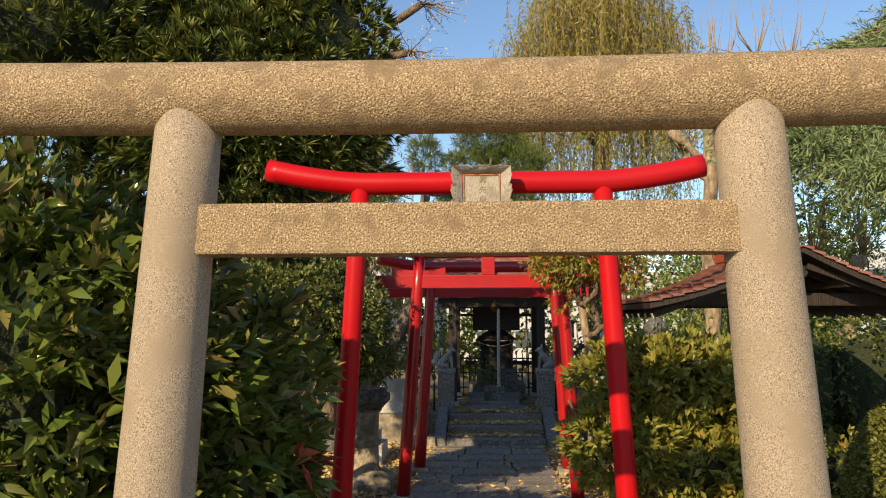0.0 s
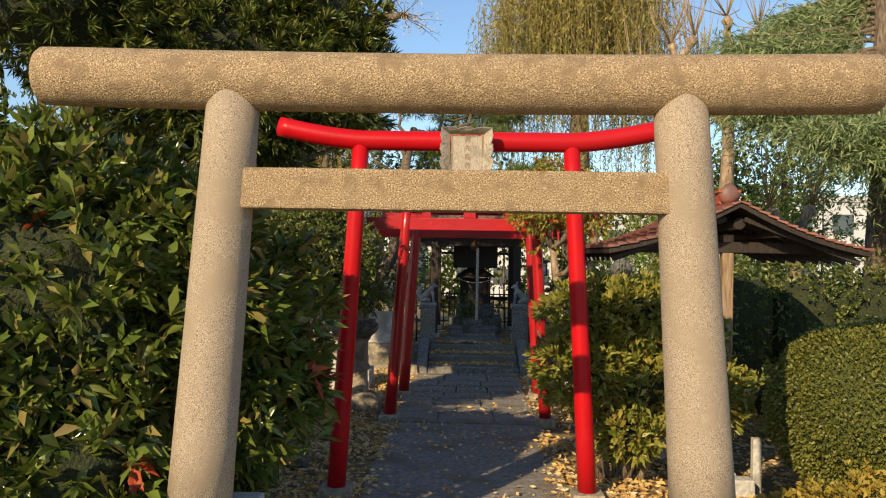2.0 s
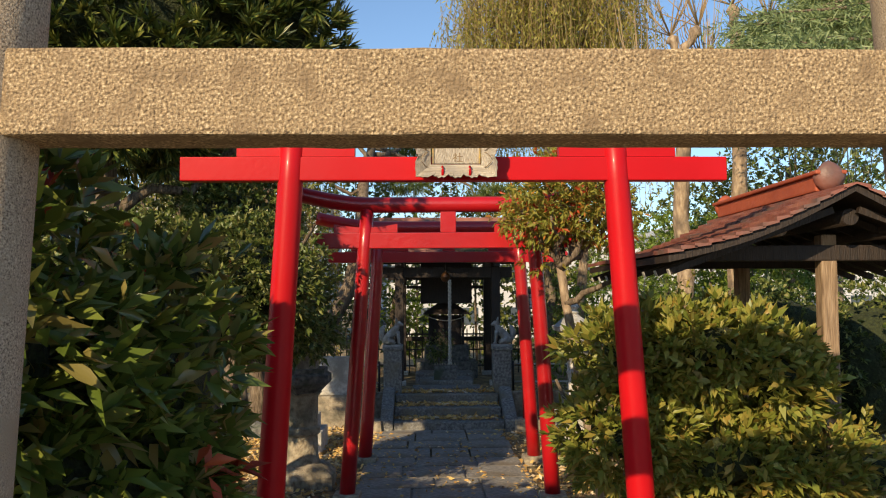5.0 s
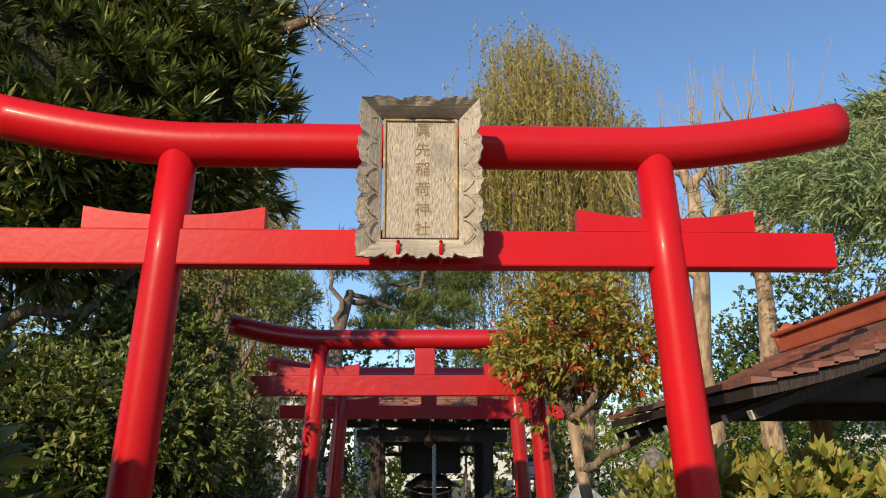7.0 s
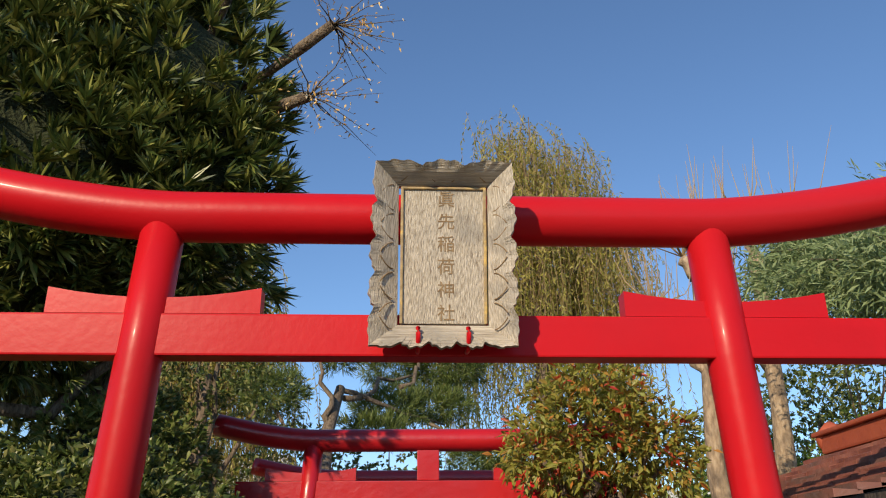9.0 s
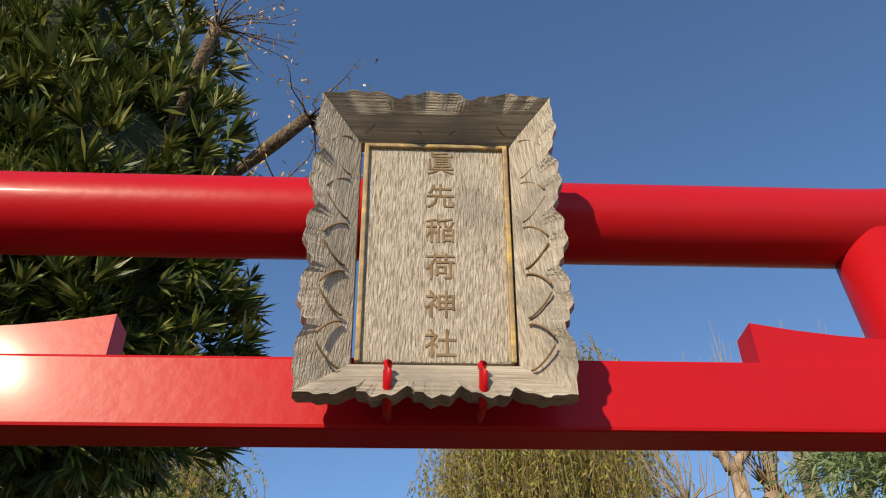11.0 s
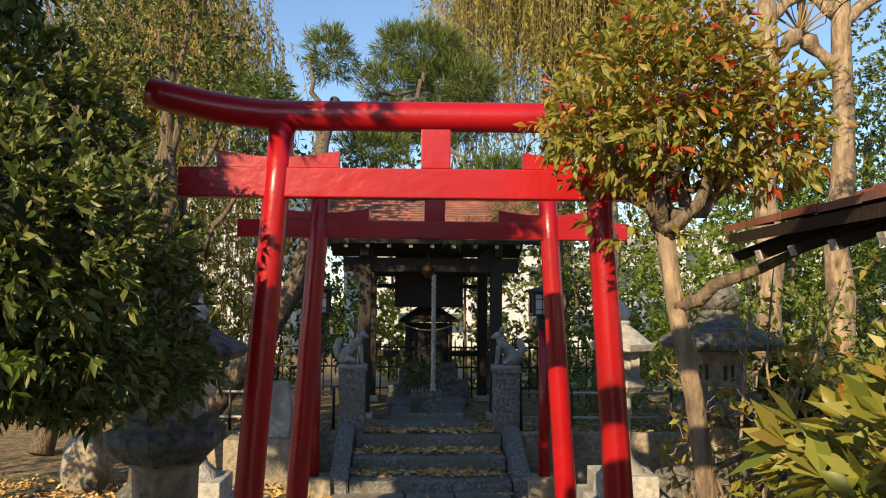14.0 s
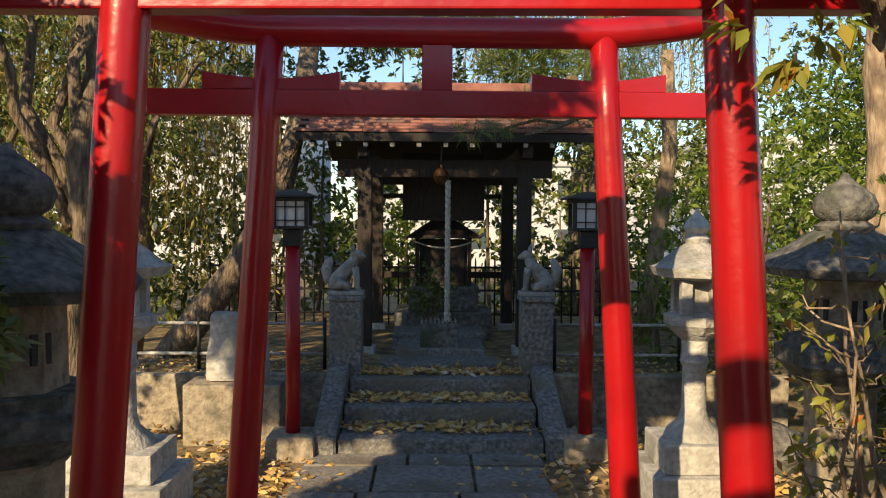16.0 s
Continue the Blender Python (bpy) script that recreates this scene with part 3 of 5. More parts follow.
def fox(x, y, z, turn):
    """A seated stone fox on its slab and pedestal."""
    g = empty("fox_statue", x, y, z, 0)
    tagged(g, "pale grey stone fox statue seated on a pillar", "statue", group="fox statues")
    s = turn

    def T(name, pts, radii, sides=12, flat=1.0):
        return tube(name, [(x + s * a, y + b, z + c) for a, b, c in pts], radii, FOX, g, sides, True, flat)
    bm = bmesh.new()
    block(bm, x - 0.14, x + 0.14, y - 0.09, y + 0.09, z, z + 0.035, 0.008)
    bm_object("slab", bm, FOX, g)
    T("body", ((-0.10, 0, 0.045), (-0.09, 0, 0.10), (-0.04, 0, 0.16), (0.02, 0, 0.22), (0.055, 0, 0.275), (0.07, 0, 0.31)), (0.055, 0.068, 0.062, 0.055, 0.042, 0.03))
    T("head", ((0.035, 0, 0.30), (0.06, 0, 0.325), (0.09, 0, 0.325), (0.125, 0, 0.31), (0.15, 0, 0.302)), (0.02, 0.04, 0.038, 0.022, 0.008))
    for b in (-0.022, 0.022):
        T("ear", ((0.055, b, 0.345), (0.05, b * 1.2, 0.38), (0.045, b * 1.3, 0.412)), (0.018, 0.014, 0.002), 8)
        T("foreleg", ((0.065, b * 1.3, 0.22), (0.08, b * 1.4, 0.13), (0.085, b * 1.4, 0.05), (0.11, b * 1.4, 0.04)), (0.03, 0.022, 0.018, 0.016), 8)
        T("haunch", ((-0.07, b * 2.2, 0.05), (-0.05, b * 2.4, 0.10), (0.0, b * 2.2, 0.07), (0.03, b * 2.2, 0.045)), (0.04, 0.05, 0.035, 0.018), 8)
    T("tail", ((-0.10, 0, 0.06), (-0.15, 0, 0.12), (-0.165, 0, 0.20), (-0.14, 0, 0.27), (-0.12, 0, 0.30)), (0.02, 0.035, 0.045, 0.032, 0.008))
    p = empty("statue_pedestal", x, y, 0.3)
    tagged(p, "dark square stone pillar pedestal of the fox", "pedestal", group="fox pedestals")
    bm = bmesh.new()
    block(bm, x - 0.125, x + 0.125, y - 0.125, y + 0.125, 0.3, z - 0.045, 0.012)
    block(bm, x - 0.14, x + 0.14, y - 0.14, y + 0.14, z - 0.043, z - 0.001, 0.01)
    bm_object("shaft", bm, STEP, p)


fox(-0.25, 9.72, 1.01, 1)
fox(1.27, 9.72, 1.01, -1)


def square_lamp(x, y):
    g = empty("garden_lamp", x, y)
    tagged(g, "red lamp post with white paned lantern and dark hood", "lamp", group="lamps beside the steps")
    bm = bmesh.new()
    block(bm, x - 0.17, x + 0.17, y - 0.17, y + 0.17, -0.05, 0.16, 0.015, taper=0.08)
    bm_object("base_block", bm, STONE_TAN, g)
    tube("post", [(x, y, 0.15), (x, y, 1.44)], [0.05, 0.05], RED_SHADED, g, 20)
    bm = bmesh.new()
    block(bm, x - 0.06, x + 0.06, y - 0.06, y + 0.06, 1.43, 1.545, 0.006)
    block(bm, x - 0.12, x + 0.12, y - 0.12, y + 0.12, 1.547, 1.565, 0.004)
    block(bm, x - 0.125, x + 0.125, y - 0.125, y + 0.125, 1.735, 1.755, 0.004)
    for sx in (-1, 1):
        for sy in (-1, 1):
            block(bm, x + sx * 0.105 - 0.011, x + sx * 0.105 + 0.011, y + sy * 0.105 - 0.011, y + sy * 0.105 + 0.011, 1.566, 1.734, 0.002)
    for s in (-1, 1):
        for k in (-0.035, 0.035):
            block(bm, x + k - 0.004, x + k + 0.004, y + s * 0.106 - 0.004, y + s * 0.106 + 0.004, 1.567, 1.733, 0)
            block(bm, x + s * 0.106 - 0.004, x + s * 0.106 + 0.004, y + k - 0.004, y + k + 0.004, 1.567, 1.733, 0)
        block(bm, x - 0.1, x + 0.1, y + s * 0.107 - 0.004, y + s * 0.107 + 0.004, 1.60, 1.608, 0)
        block(bm, x - 0.1, x + 0.1, y + s * 0.107 - 0.004, y + s * 0.107 + 0.004, 1.69, 1.698, 0)
    bm_object("frame", bm, IRON, g)
    bm = bmesh.new()
    block(bm, x - 0.098, x + 0.098, y - 0.098, y + 0.098, 1.567, 1.733, 0)
    bm_object("pane", bm, PAPER, g)
    lathe("hood", [(0.165, 1.756), (0.165, 1.768), (0.1, 1.79), (0.03, 1.81), (0.0, 1.815)], IRON, g, square=True, at=(x, y, 0))


square_lamp(-0.51, 8.72)
square_lamp(1.49, 8.72)


# ---- the small shrine ----
def shrine():
    g = empty("shrine_pavilion", 0.54, 11.3, 0.37)
    tagged(g, "small dark wooden shrine roof on posts, red-brown shingles", "shrine")
    xa, xb, ya, yb = -0.19, 1.28, 10.75, 12.45
    for x in (xa, xb):
        for y in (ya, yb):
            bm = bmesh.new()
            block(bm, x - 0.065, x + 0.065, y - 0.065, y + 0.065, 0.42, 2.3, 0.008)
            bm_object("post", bm, DARKWOOD, g)
            bm = bmesh.new()
            block(bm, x - 0.1, x + 0.1, y - 0.1, y + 0.1, 0.3, 0.44, 0.012)
            bm_object("footing", bm, STONE_PALE, g)
    boxes("beam", [
        (xa - 0.25, xb + 0.25, ya - 0.05, ya + 0.05, 2.0, 2.16, 0.006),
        (xa - 0.25, xb + 0.25, yb - 0.05, yb + 0.05, 2.0, 2.16, 0.006),
        (xa - 0.045, xa + 0.045, ya - 0.3, yb + 0.3, 2.165, 2.29, 0.006),
        (xb - 0.045, xb + 0.045, ya - 0.3, yb + 0.3, 2.165, 2.29, 0.006),
        (xa + 0.07, xb - 0.07, yb - 0.03, yb + 0.03, 0.95, 1.02, 0.004),
        (xa + 0.07, xb - 0.07, yb - 0.02, yb + 0.02, 1.85, 1.9, 0.004),
    ], DARKWOOD, g)
    # hanging valance board under the eave
    boxes("valance_board", [(xa + 0.32, xb - 0.32, 11.5, 11.53, 1.60, 2.28, 0.004)], DARKWOOD, g)
    # roof: two slopes, boarded below, shingled above
    zr, ze, yr = 2.88, 2.33, 11.6
    for s in (-1, 1):
        ye = yr + s * 1.3
        bm = bmesh.new()
        c = [(-0.76, ye, ze), (1.84, ye, ze), (1.84, yr, zr), (-0.76, yr, zr)]
        top = [bm.verts.new((a, b, z + 0.03)) for a, b, z in c]
        low = [bm.verts.new((a, b, z - 0.04)) for a, b, z in c]
        bm.faces.new(top), bm.faces.new(low[::-1])
        for q in range(4):
            bm.faces.new((low[q], low[(q + 1) % 4], top[(q + 1) % 4], top[q]))
        bm_object("roof_board", bm, DARKWOOD, g)
        bm = bmesh.new()
        rows = 15
        for r in range(rows):
            for cidx in range(13):
                x0 = -0.78 + cidx * 0.202 + (0.1 if r % 2 else 0)
                x1 = min(x0 + 0.198, 1.86)
                u0, u1 = r / rows, (r + 1.25) / rows
                jit = RNG.uniform(0, 0.006)
                p = [(yr + (ye - yr) * (1 - u)) for u in (u0, min(u1, 1))]
                z = [zr + (ze - zr) * (1 - u) for u in (u0, min(u1, 1))]
                if s == -1 or r > 11:
                    vs = [bm.verts.new(q) for q in ((x0, p[0], z[0] + 0.058 + jit), (x1, p[0], z[0] + 0.058 + jit), (x1, p[1], z[1] + 0.04), (x0, p[1], z[1] + 0.04),
                                                    (x0, p[0], z[0] + 0.04 + jit), (x1, p[0], z[0] + 0.04 + jit))]
                    bm.faces.new(vs[:4])
                    bm.faces.new((vs[4], vs[5], vs[1], vs[0]))
        ob = bm_object("shingle", bm, ROOFCOPPER, g)
        ob["kind"] = "stuff"
    bm = bmesh.new()
    block(bm, -0.8, 1.88, yr - 0.08, yr + 0.08, zr + 0.03, zr + 0.12, 0.015)
    for x in (-0.82, 1.78):
        block(bm, x, x + 0.12, yr - 0.15, yr + 0.15, zr + 0.02, zr + 0.2, 0.03)
    bm_object("ridge_cap", bm, ROOFCOPPER, g)
    # rafters with pale ends
    for k in range(11):
        x = -0.62 + k * 0.233
        mm = Matrix.Translation((x, 10.33, 2.30)) @ Matrix.Rotation(math.atan2(zr - ze, 1.3), 4, "X")
        boxes("rafter", [(-0.022, 0.022, 0.0, 1.4, -0.055, -0.015, 0.003, mm)], DARKWOOD, g)
        boxes("rafter_end", [(-0.02, 0.02, -0.012, -0.001, -0.053, -0.017, 0.001, mm)], STONE_PALE, g)
    return g


shrine()


def bell_and_rope():
    x, y = 0.51, 10.5
    g = empty("shrine_bell", x, y, 2.0)
    tagged(g, "round bronze shrine bell with thick twisted rope", "bell")
    lathe("bell", [(0.0, -0.075), (0.035, -0.068), (0.062, -0.04), (0.072, -0.006), (0.076, 0.0), (0.072, 0.006), (0.062, 0.04), (0.035, 0.068), (0.012, 0.075), (0.012, 0.1)], BRONZE, g, at=(x, y, 2.0))
    tube("hanger", [(x, y, 2.09), (x, y, 2.36)], [0.008, 0.008], IRON, g, 8)
    strands = []
    for k in range(3):
        pts = [(x + 0.06 + 0.013 * math.cos(j * 0.55 + k * 2.094), y - 0.02 + 0.013 * math.sin(j * 0.55 + k * 2.094), 1.96 - j * 0.0165) for j in range(72)]
        strands.append((pts, [0.014] * 72))
    tubes("rope", strands, ROPE, g, 7)
    lathe("tassel", [(0.02, 0.0), (0.034, -0.02), (0.026, -0.05), (0.04, -0.16), (0.045, -0.2)], ROPE, g, at=(x + 0.06, y - 0.02, 0.79))


bell_and_rope()


def offering_box():
    x, y = 0.5, 10.45
    g = empty("offering_box", x, y, 0.45)
    tagged(g, "grey wooden offering box with slatted top", "offering box")
    bm = bmesh.new()
    block(bm, x - 0.17, x + 0.17, y - 0.13, y + 0.13, 0.48, 0.70, 0.008)
    block(bm, x - 0.19, x + 0.19, y - 0.15, y + 0.15, 0.42, 0.485, 0.008)
    bm_object("body", bm, STONE_DARK, g)
    bm = bmesh.new()
    for k in range(9):
        block(bm, x - 0.16 + k * 0.037, x - 0.145 + k * 0.037, y - 0.13, y + 0.13, 0.701, 0.72, 0.003)
    bm_object("slat", bm, STONE_TAN, g)


offering_box()


def inner_altar():
    x, y = 0.55, 11.9
    g = empty("altar_house", x, y, 0.45)
    tagged(g, "small dark wooden altar house on stepped stone", "altar")
    bm = bmesh.new()
    block(bm, x - 0.5, x + 0.5, y - 0.4, y + 0.4, 0.4, 0.66, 0.015)
    block(bm, x - 0.36, x + 0.36, y - 0.3, y + 0.3, 0.662, 0.92, 0.015)
    bm_object("stone_base", bm, STONE_DARK, g)
    bm = bmesh.new()
    block(bm, x - 0.25, x + 0.25, y - 0.2, y + 0.2, 0.925, 1.4, 0.006)
    for sx in (-1, 1):
        block(bm, x + sx * 0.27 - 0.02, x + sx * 0.27 + 0.02, y - 0.26, y - 0.22, 0.925, 1.42, 0.003)
    for sx in (-0.12, 0.12):
        block(bm, x + sx - 0.1, x + sx + 0.1, y - 0.215, y - 0.202, 0.97, 1.34, 0.004)
    bm_object("body", bm, DARKWOOD, g)
    lathe("roof", [(0.38, 1.42), (0.36, 1.45), (0.2, 1.56), (0.04, 1.66)], DARKWOOD, g, square=True, at=(x, y, 0))
    pts = [(x - 0.33 + 0.66 * k / 12, y - 0.28, 1.4 - 0.08 * (1 - (k / 6 - 1) ** 2)) for k in range(13)]
    tube("straw_rope", pts, [0.008] * 13, ROPE, g, 8)


inner_altar()


def iron_fence(x0, x1, y, name="iron_fence"):
    g = empty(name, (x0 + x1) / 2, y, 0.37)
    tagged(g, "black iron picket fence behind the shrine", "fence")
    pickets = []
    n = int((x1 - x0) / 0.11)
    for k in range(n + 1):
        x = x0 + (x1 - x0) * k / n
        pickets.append(([(x, y, 0.36), (x, y, 1.12), (x, y, 1.17)], [0.011, 0.011, 0.002]))
    bars("picket", pickets, IRON, g, 6)
    bars("rail", [([(x0, y, z), (x1, y, z)], [0.014, 0.014]) for z in (0.5, 0.78, 1.05)], IRON, g, 6)


iron_fence(-2.2, -0.3, 12.9)
iron_fence(-0.3, 3.2, 12.75)


def planter():
    x, y = 0.42, 11.1
    g = empty("potted_sakaki", x, y, 0.5)
    tagged(g, "small leafy evergreen offering plant before the altar", "plant")
    tubes("stem", [([(x, y, 0.5), (x + RNG.uniform(-0.1, 0.1), y, 1.0)], [0.01, 0.004]) for k in range(5)], BARK, g, 5)
    crown("foliage", [(x, y, 0.93, 0.2, 0.14, 0.26)], 110, 6, 0.06, 0.026, L_EVER, g)


planter()


# ---- stone lanterns ----
def big_lantern(x, y, label):
    g = empty("stone_lantern", x, y)
    tagged(g, label, "stone lantern", group="large stone lanterns")
    lathe("foot", [(0.36, -0.05), (0.36, 0.10), (0.30, 0.16), (0.24, 0.2)], STONE_TAN, g, 6, (x, y, 0))
    lathe("shaft", [(0.2, 0.19), (0.17, 0.24), (0.16, 0.45), (0.185, 0.47), (0.185, 0.52), (0.16, 0.54), (0.165, 0.8), (0.2, 0.84)], STONE_TAN, g, 24, (x, y, 0))
    lathe("platform", [(0.2, 0.83), (0.31, 0.93), (0.31, 1.0), (0.27, 1.02), (0.27, 1.06)], STONE_DARK, g, 6, (x, y, 0))
    lathe("light_chamber", [(0.185, 1.05), (0.18, 1.08), (0.175, 1.32), (0.19, 1.345)], STONE_TAN, g, 6, (x, y, 0))
    # Black plates on the solid chamber stand in for shaded openings.
    for a in (-60, 0, 60):
        mm = Matrix.Translation((x, y, 1.2)) @ Matrix.Rotation(radians(a), 4, "Z")
        boxes("opening_shade_plate", [(-0.035, 0.035, -0.17, -0.158, -0.05, 0.05, 0.002, mm)], IRON, g)
    lathe("roof", [(0.2, 1.34), (0.4, 1.36), (0.425, 1.4), (0.40, 1.43), (0.3, 1.475), (0.19, 1.55), (0.13, 1.585)], STONE_DARK, g, 6, (x, y, 0))
    lathe("finial", [(0.13, 1.58), (0.14, 1.6), (0.1, 1.625), (0.135, 1.65), (0.15, 1.70), (0.13, 1.75), (0.07, 1.80), (0.03, 1.83), (0.012, 1.86)], STONE_DARK, g, 20, (x, y, 0))


big_lantern(-0.95, 5.85, "large dark weathered stone lantern with broad roof")
big_lantern(2.45, 7.15, "large tan stone lantern with dark finial behind branches")


def white_lantern(x, y):
    g = empty("pale_stone_lantern", x, y)
    tagged(g, "slender pale granite lantern on stepped square base", "stone lantern", group="pale stone lanterns")
    bm = bmesh.new()
    block(bm, x - 0.29, x + 0.29, y - 0.29, y + 0.29, -0.05, 0.24, 0.012)
    block(bm, x - 0.22, x + 0.22, y - 0.22, y + 0.22, 0.242, 0.40, 0.012)
    bm_object("stepped_base", bm, STONE_PALE, g)
    lathe("shaft", [(0.17, 0.39), (0.15, 0.44), (0.085, 0.5), (0.07, 0.56), (0.066, 0.8), (0.082, 0.83), (0.07, 0.86), (0.075, 0.95), (0.13, 1.0)], STONE_PALE, g, 20, (x, y, 0))
    lathe("platform", [(0.13, 0.99), (0.18, 1.04), (0.18, 1.09), (0.12, 1.11)], STONE_PALE, g, 6, (x, y, 0))
    bm = bmesh.new()
    for sx in (-1, 1):
        for sy in (-1, 1):
            block(bm, x + sx * 0.08 - 0.03, x + sx * 0.08 + 0.03, y + sy * 0.08 - 0.03, y + sy * 0.08 + 0.03, 1.1, 1.29, 0.004)
    block(bm, x - 0.06, x + 0.06, y - 0.06, y + 0.06, 1.1, 1.29, 0)
    bm_object("light_chamber", bm, STONE_PALE, g)
    lathe("roof", [(0.12, 1.285), (0.24, 1.31), (0.265, 1.36), (0.22, 1.375), (0.13, 1.45), (0.06, 1.5)], STONE_PALE, g, 6, (x, y, 0))
    lathe("finial", [(0.06, 1.495), (0.075, 1.52), (0.05, 1.545), (0.075, 1.58), (0.06, 1.62), (0.02, 1.66), (0.005, 1.69)], STONE_PALE, g, 16, (x, y, 0))


white_lantern(-1.22, 7.55)
white_lantern(1.92, 7.75)


def boulder(x, y, sx, sy, sz, mat, label, name="garden_rock", group="garden rocks"):
    bm = bmesh.new()
    bmesh.ops.create_icosphere(bm, subdivisions=3, radius=1)
    for v in bm.verts:
        n = noise.noise(v.co * 1.3 + Vector((x * 3, y, 0))) * 0.35 + noise.noise(v.co * 4 + Vector((y, x, 2))) * 0.1
        v.co *= 1 + n
        v.co = Vector((x + v.co.x * sx, y + v.co.y * sy, max(-0.05, sz * 0.35 + v.co.z * sz * 0.65)))
    tagged(bm_object(name, bm, mat), label, "rock", group=group)


boulder(-2.55, 9.0, 0.22, 0.2, 0.5, STONE_TAN, "rounded tan rock standing on fallen leaves")
boulder(-1.25, 3.2, 0.3, 0.22, 0.4, STONE_DARK, "dark rough rock beneath the shrubs")
boulder(-1.7, 8.3, 0.3, 0.2, 0.22, STONE_DARK, "flat dark rock among fallen leaves")
boulder(1.95, 3.6, 0.24, 0.2, 0.28, STONE_TAN, "tan rock beside the shrub trunk")
boulder(2.6, 8.5, 0.3, 0.22, 0.3, STONE_DARK, "mossy tan rock among branches")
boulder(3.2, 6.7, 0.3, 0.3, 0.7, STONE_TAN, "tall pale rock behind the thin branches")
boulder(-0.95, 1.2, 0.3, 0.2, 0.24, STONE_DARK, "dark rock below the glossy shrub")
boulder(3.3, 7.6, 0.3, 0.2, 0.3, STONE_TAN, "low tan rock in the planting")


def monument():
    g = empty("stone_monument", -1.05, 9.0)
    tagged(g, "pale upright memorial stone on a block base", "monument")
    bm = bmesh.new()
    block(bm, -1.35, -0.65, 9.0, 9.35, -0.05, 0.42, 0.02)
    bm_object("base_block", bm, STONE_TAN, g)
    bm = bmesh.new()
    block(bm, -1.22, -0.76, 9.1, 9.26, 0.421, 0.93, 0.03, taper=0.14)
    bmesh.ops.subdivide_edges(bm, edges=bm.edges[:], cuts=2, use_grid_fill=True)
    roughen(bm, 0.02, 0.2)
    bm_object("tablet", bm, STONE_PALE, g)


monument()


# ---- water pavilion ----
def pavilion():
    g = empty("water_pavilion", 2.35, 3.4)
    tagged(g, "open wooden pavilion with red-brown roof and red ridge", "pavilion")
    xr, zr, xe, ze, y0, y1 = 2.47, 2.27, 1.47, 1.90, 2.45, 4.5
    for y in (2.85, 4.1):
        bm = bmesh.new()
        block(bm, xr - 0.02, xr + 0.07, y - 0.045, y + 0.045, 0.1, 2.05, 0.01)
        bm_object("post", bm, POSTWOOD, g)
        bm = bmesh.new()
        block(bm, xr - 0.22, xr + 0.08, y - 0.15, y + 0.15, -0.05, 0.14, 0.012)
        bm_object("footing", bm, STONE_PALE, g)
        bm = bmesh.new()
        block(bm, xe + 0.3, 2 * xr - xe - 0.3, y - 0.05, y + 0.05, 1.9, 1.99, 0.008)
        bm_object("cross_beam", bm, DARKWOOD, g)
    for x, z in ((2.12, 2.07), (xr + 0.04, 2.13), (2.82, 2.07)):
        tube("purlin", [(x, y0 + 0.14, z), (x, y1 - 0.1, z)], [0.045, 0.045], POSTWOOD if x < 2.2 else DARKWOOD, g, 20)
    for s in (-1, 1):
        bm = bmesh.new()
        ex = xr + s * (xr - xe)
        n = 8
        for thick, mat in ((0, None),):
            top, low = [], []
            for k in range(n + 1):
                u = k / n
                x = xr + (ex - xr) * u
                z = zr + (ze - zr) * u - 0.05 * math.sin(math.pi * u)
                top.append([bm.verts.new((x, y, z + 0.02)) for y in (y0, y1)])
                low.append([bm.verts.new((x, y, z - 0.018)) for y in (y0, y1)])
            for k in range(n):
                bm.faces.new((top[k][0], top[k + 1][0], top[k + 1][1], top[k][1]))
                bm.faces.new((low[k][0], low[k][1], low[k + 1][1], low[k + 1][0]))
                for e in (0, 1):
                    bm.faces.new((top[k][e], low[k][e], low[k + 1][e], top[k + 1][e]))
            bm.faces.new((top[n][0], low[n][0], low[n][1], top[n][1]))
        bm_object("roof_board", bm, DARKWOOD, g)
        bm = bmesh.new()
        rows, cols = 14, 9
        for r in range(rows):
            for c in range(cols):
                u0, u1 = (r + 1) / rows, max(0, (r - 0.2) / rows)
                ya = y0 - 0.02 + (y1 - y0 + 0.04) * c / cols
                yb = ya + (y1 - y0 + 0.04) / cols - 0.004
                q = []
                for u, lift in ((u0, 0.05), (u1, 0.028)):
                    x = xr + (ex - xr) * u * 1.01
                    z = zr + (ze - zr) * u - 0.05 * math.sin(math.pi * u)
                    q.append((x, z + lift + RNG.uniform(0, 0.005)))
                vs = [bm.verts.new(p) for p in ((q[0][0], ya, q[0][1]), (q[0][0], yb, q[0][1]), (q[1][0], yb, q[1][1]), (q[1][0], ya, q[1][1]),
                                                (q[0][0], ya, q[0][1] - 0.024), (q[0][0], yb, q[0][1] - 0.024), (q[1][0], ya, q[1][1] - 0.01))]
                bm.faces.new(vs[:4])
                bm.faces.new((vs[4], vs[5], vs[1], vs[0]))
                bm.faces.new((vs[0], vs[3], vs[6], vs[4]))
        ob = bm_object("shingle", bm, ROOFCOPPER, g)
        ob["kind"] = "stuff"
        for k in range(9):
            y = y0 + 0.12 + k * 0.25
            mm = Matrix.Translation((ex - s * 0.03, y, ze - 0.04)) @ Matrix.Rotation(s * math.atan2(zr - ze, xr - xe), 4, "Y")
            boxes("rafter", [(min(0, -s * 0.95), max(0, -s * 0.95), -0.018, 0.018, -0.045, -0.008, 0.002, mm)], DARKWOOD, g)
            boxes("rafter_end", [(min(0.001 * s, 0.008 * s), max(0.001 * s, 0.008 * s), -0.017, 0.017, -0.043, -0.01, 0, mm)], STONE_PALE, g)
    bm = bmesh.new()
    block(bm, xr - 0.07, xr + 0.07, y0 + 0.3, y1 - 0.2, zr + 0.02, zr + 0.11, 0.01)
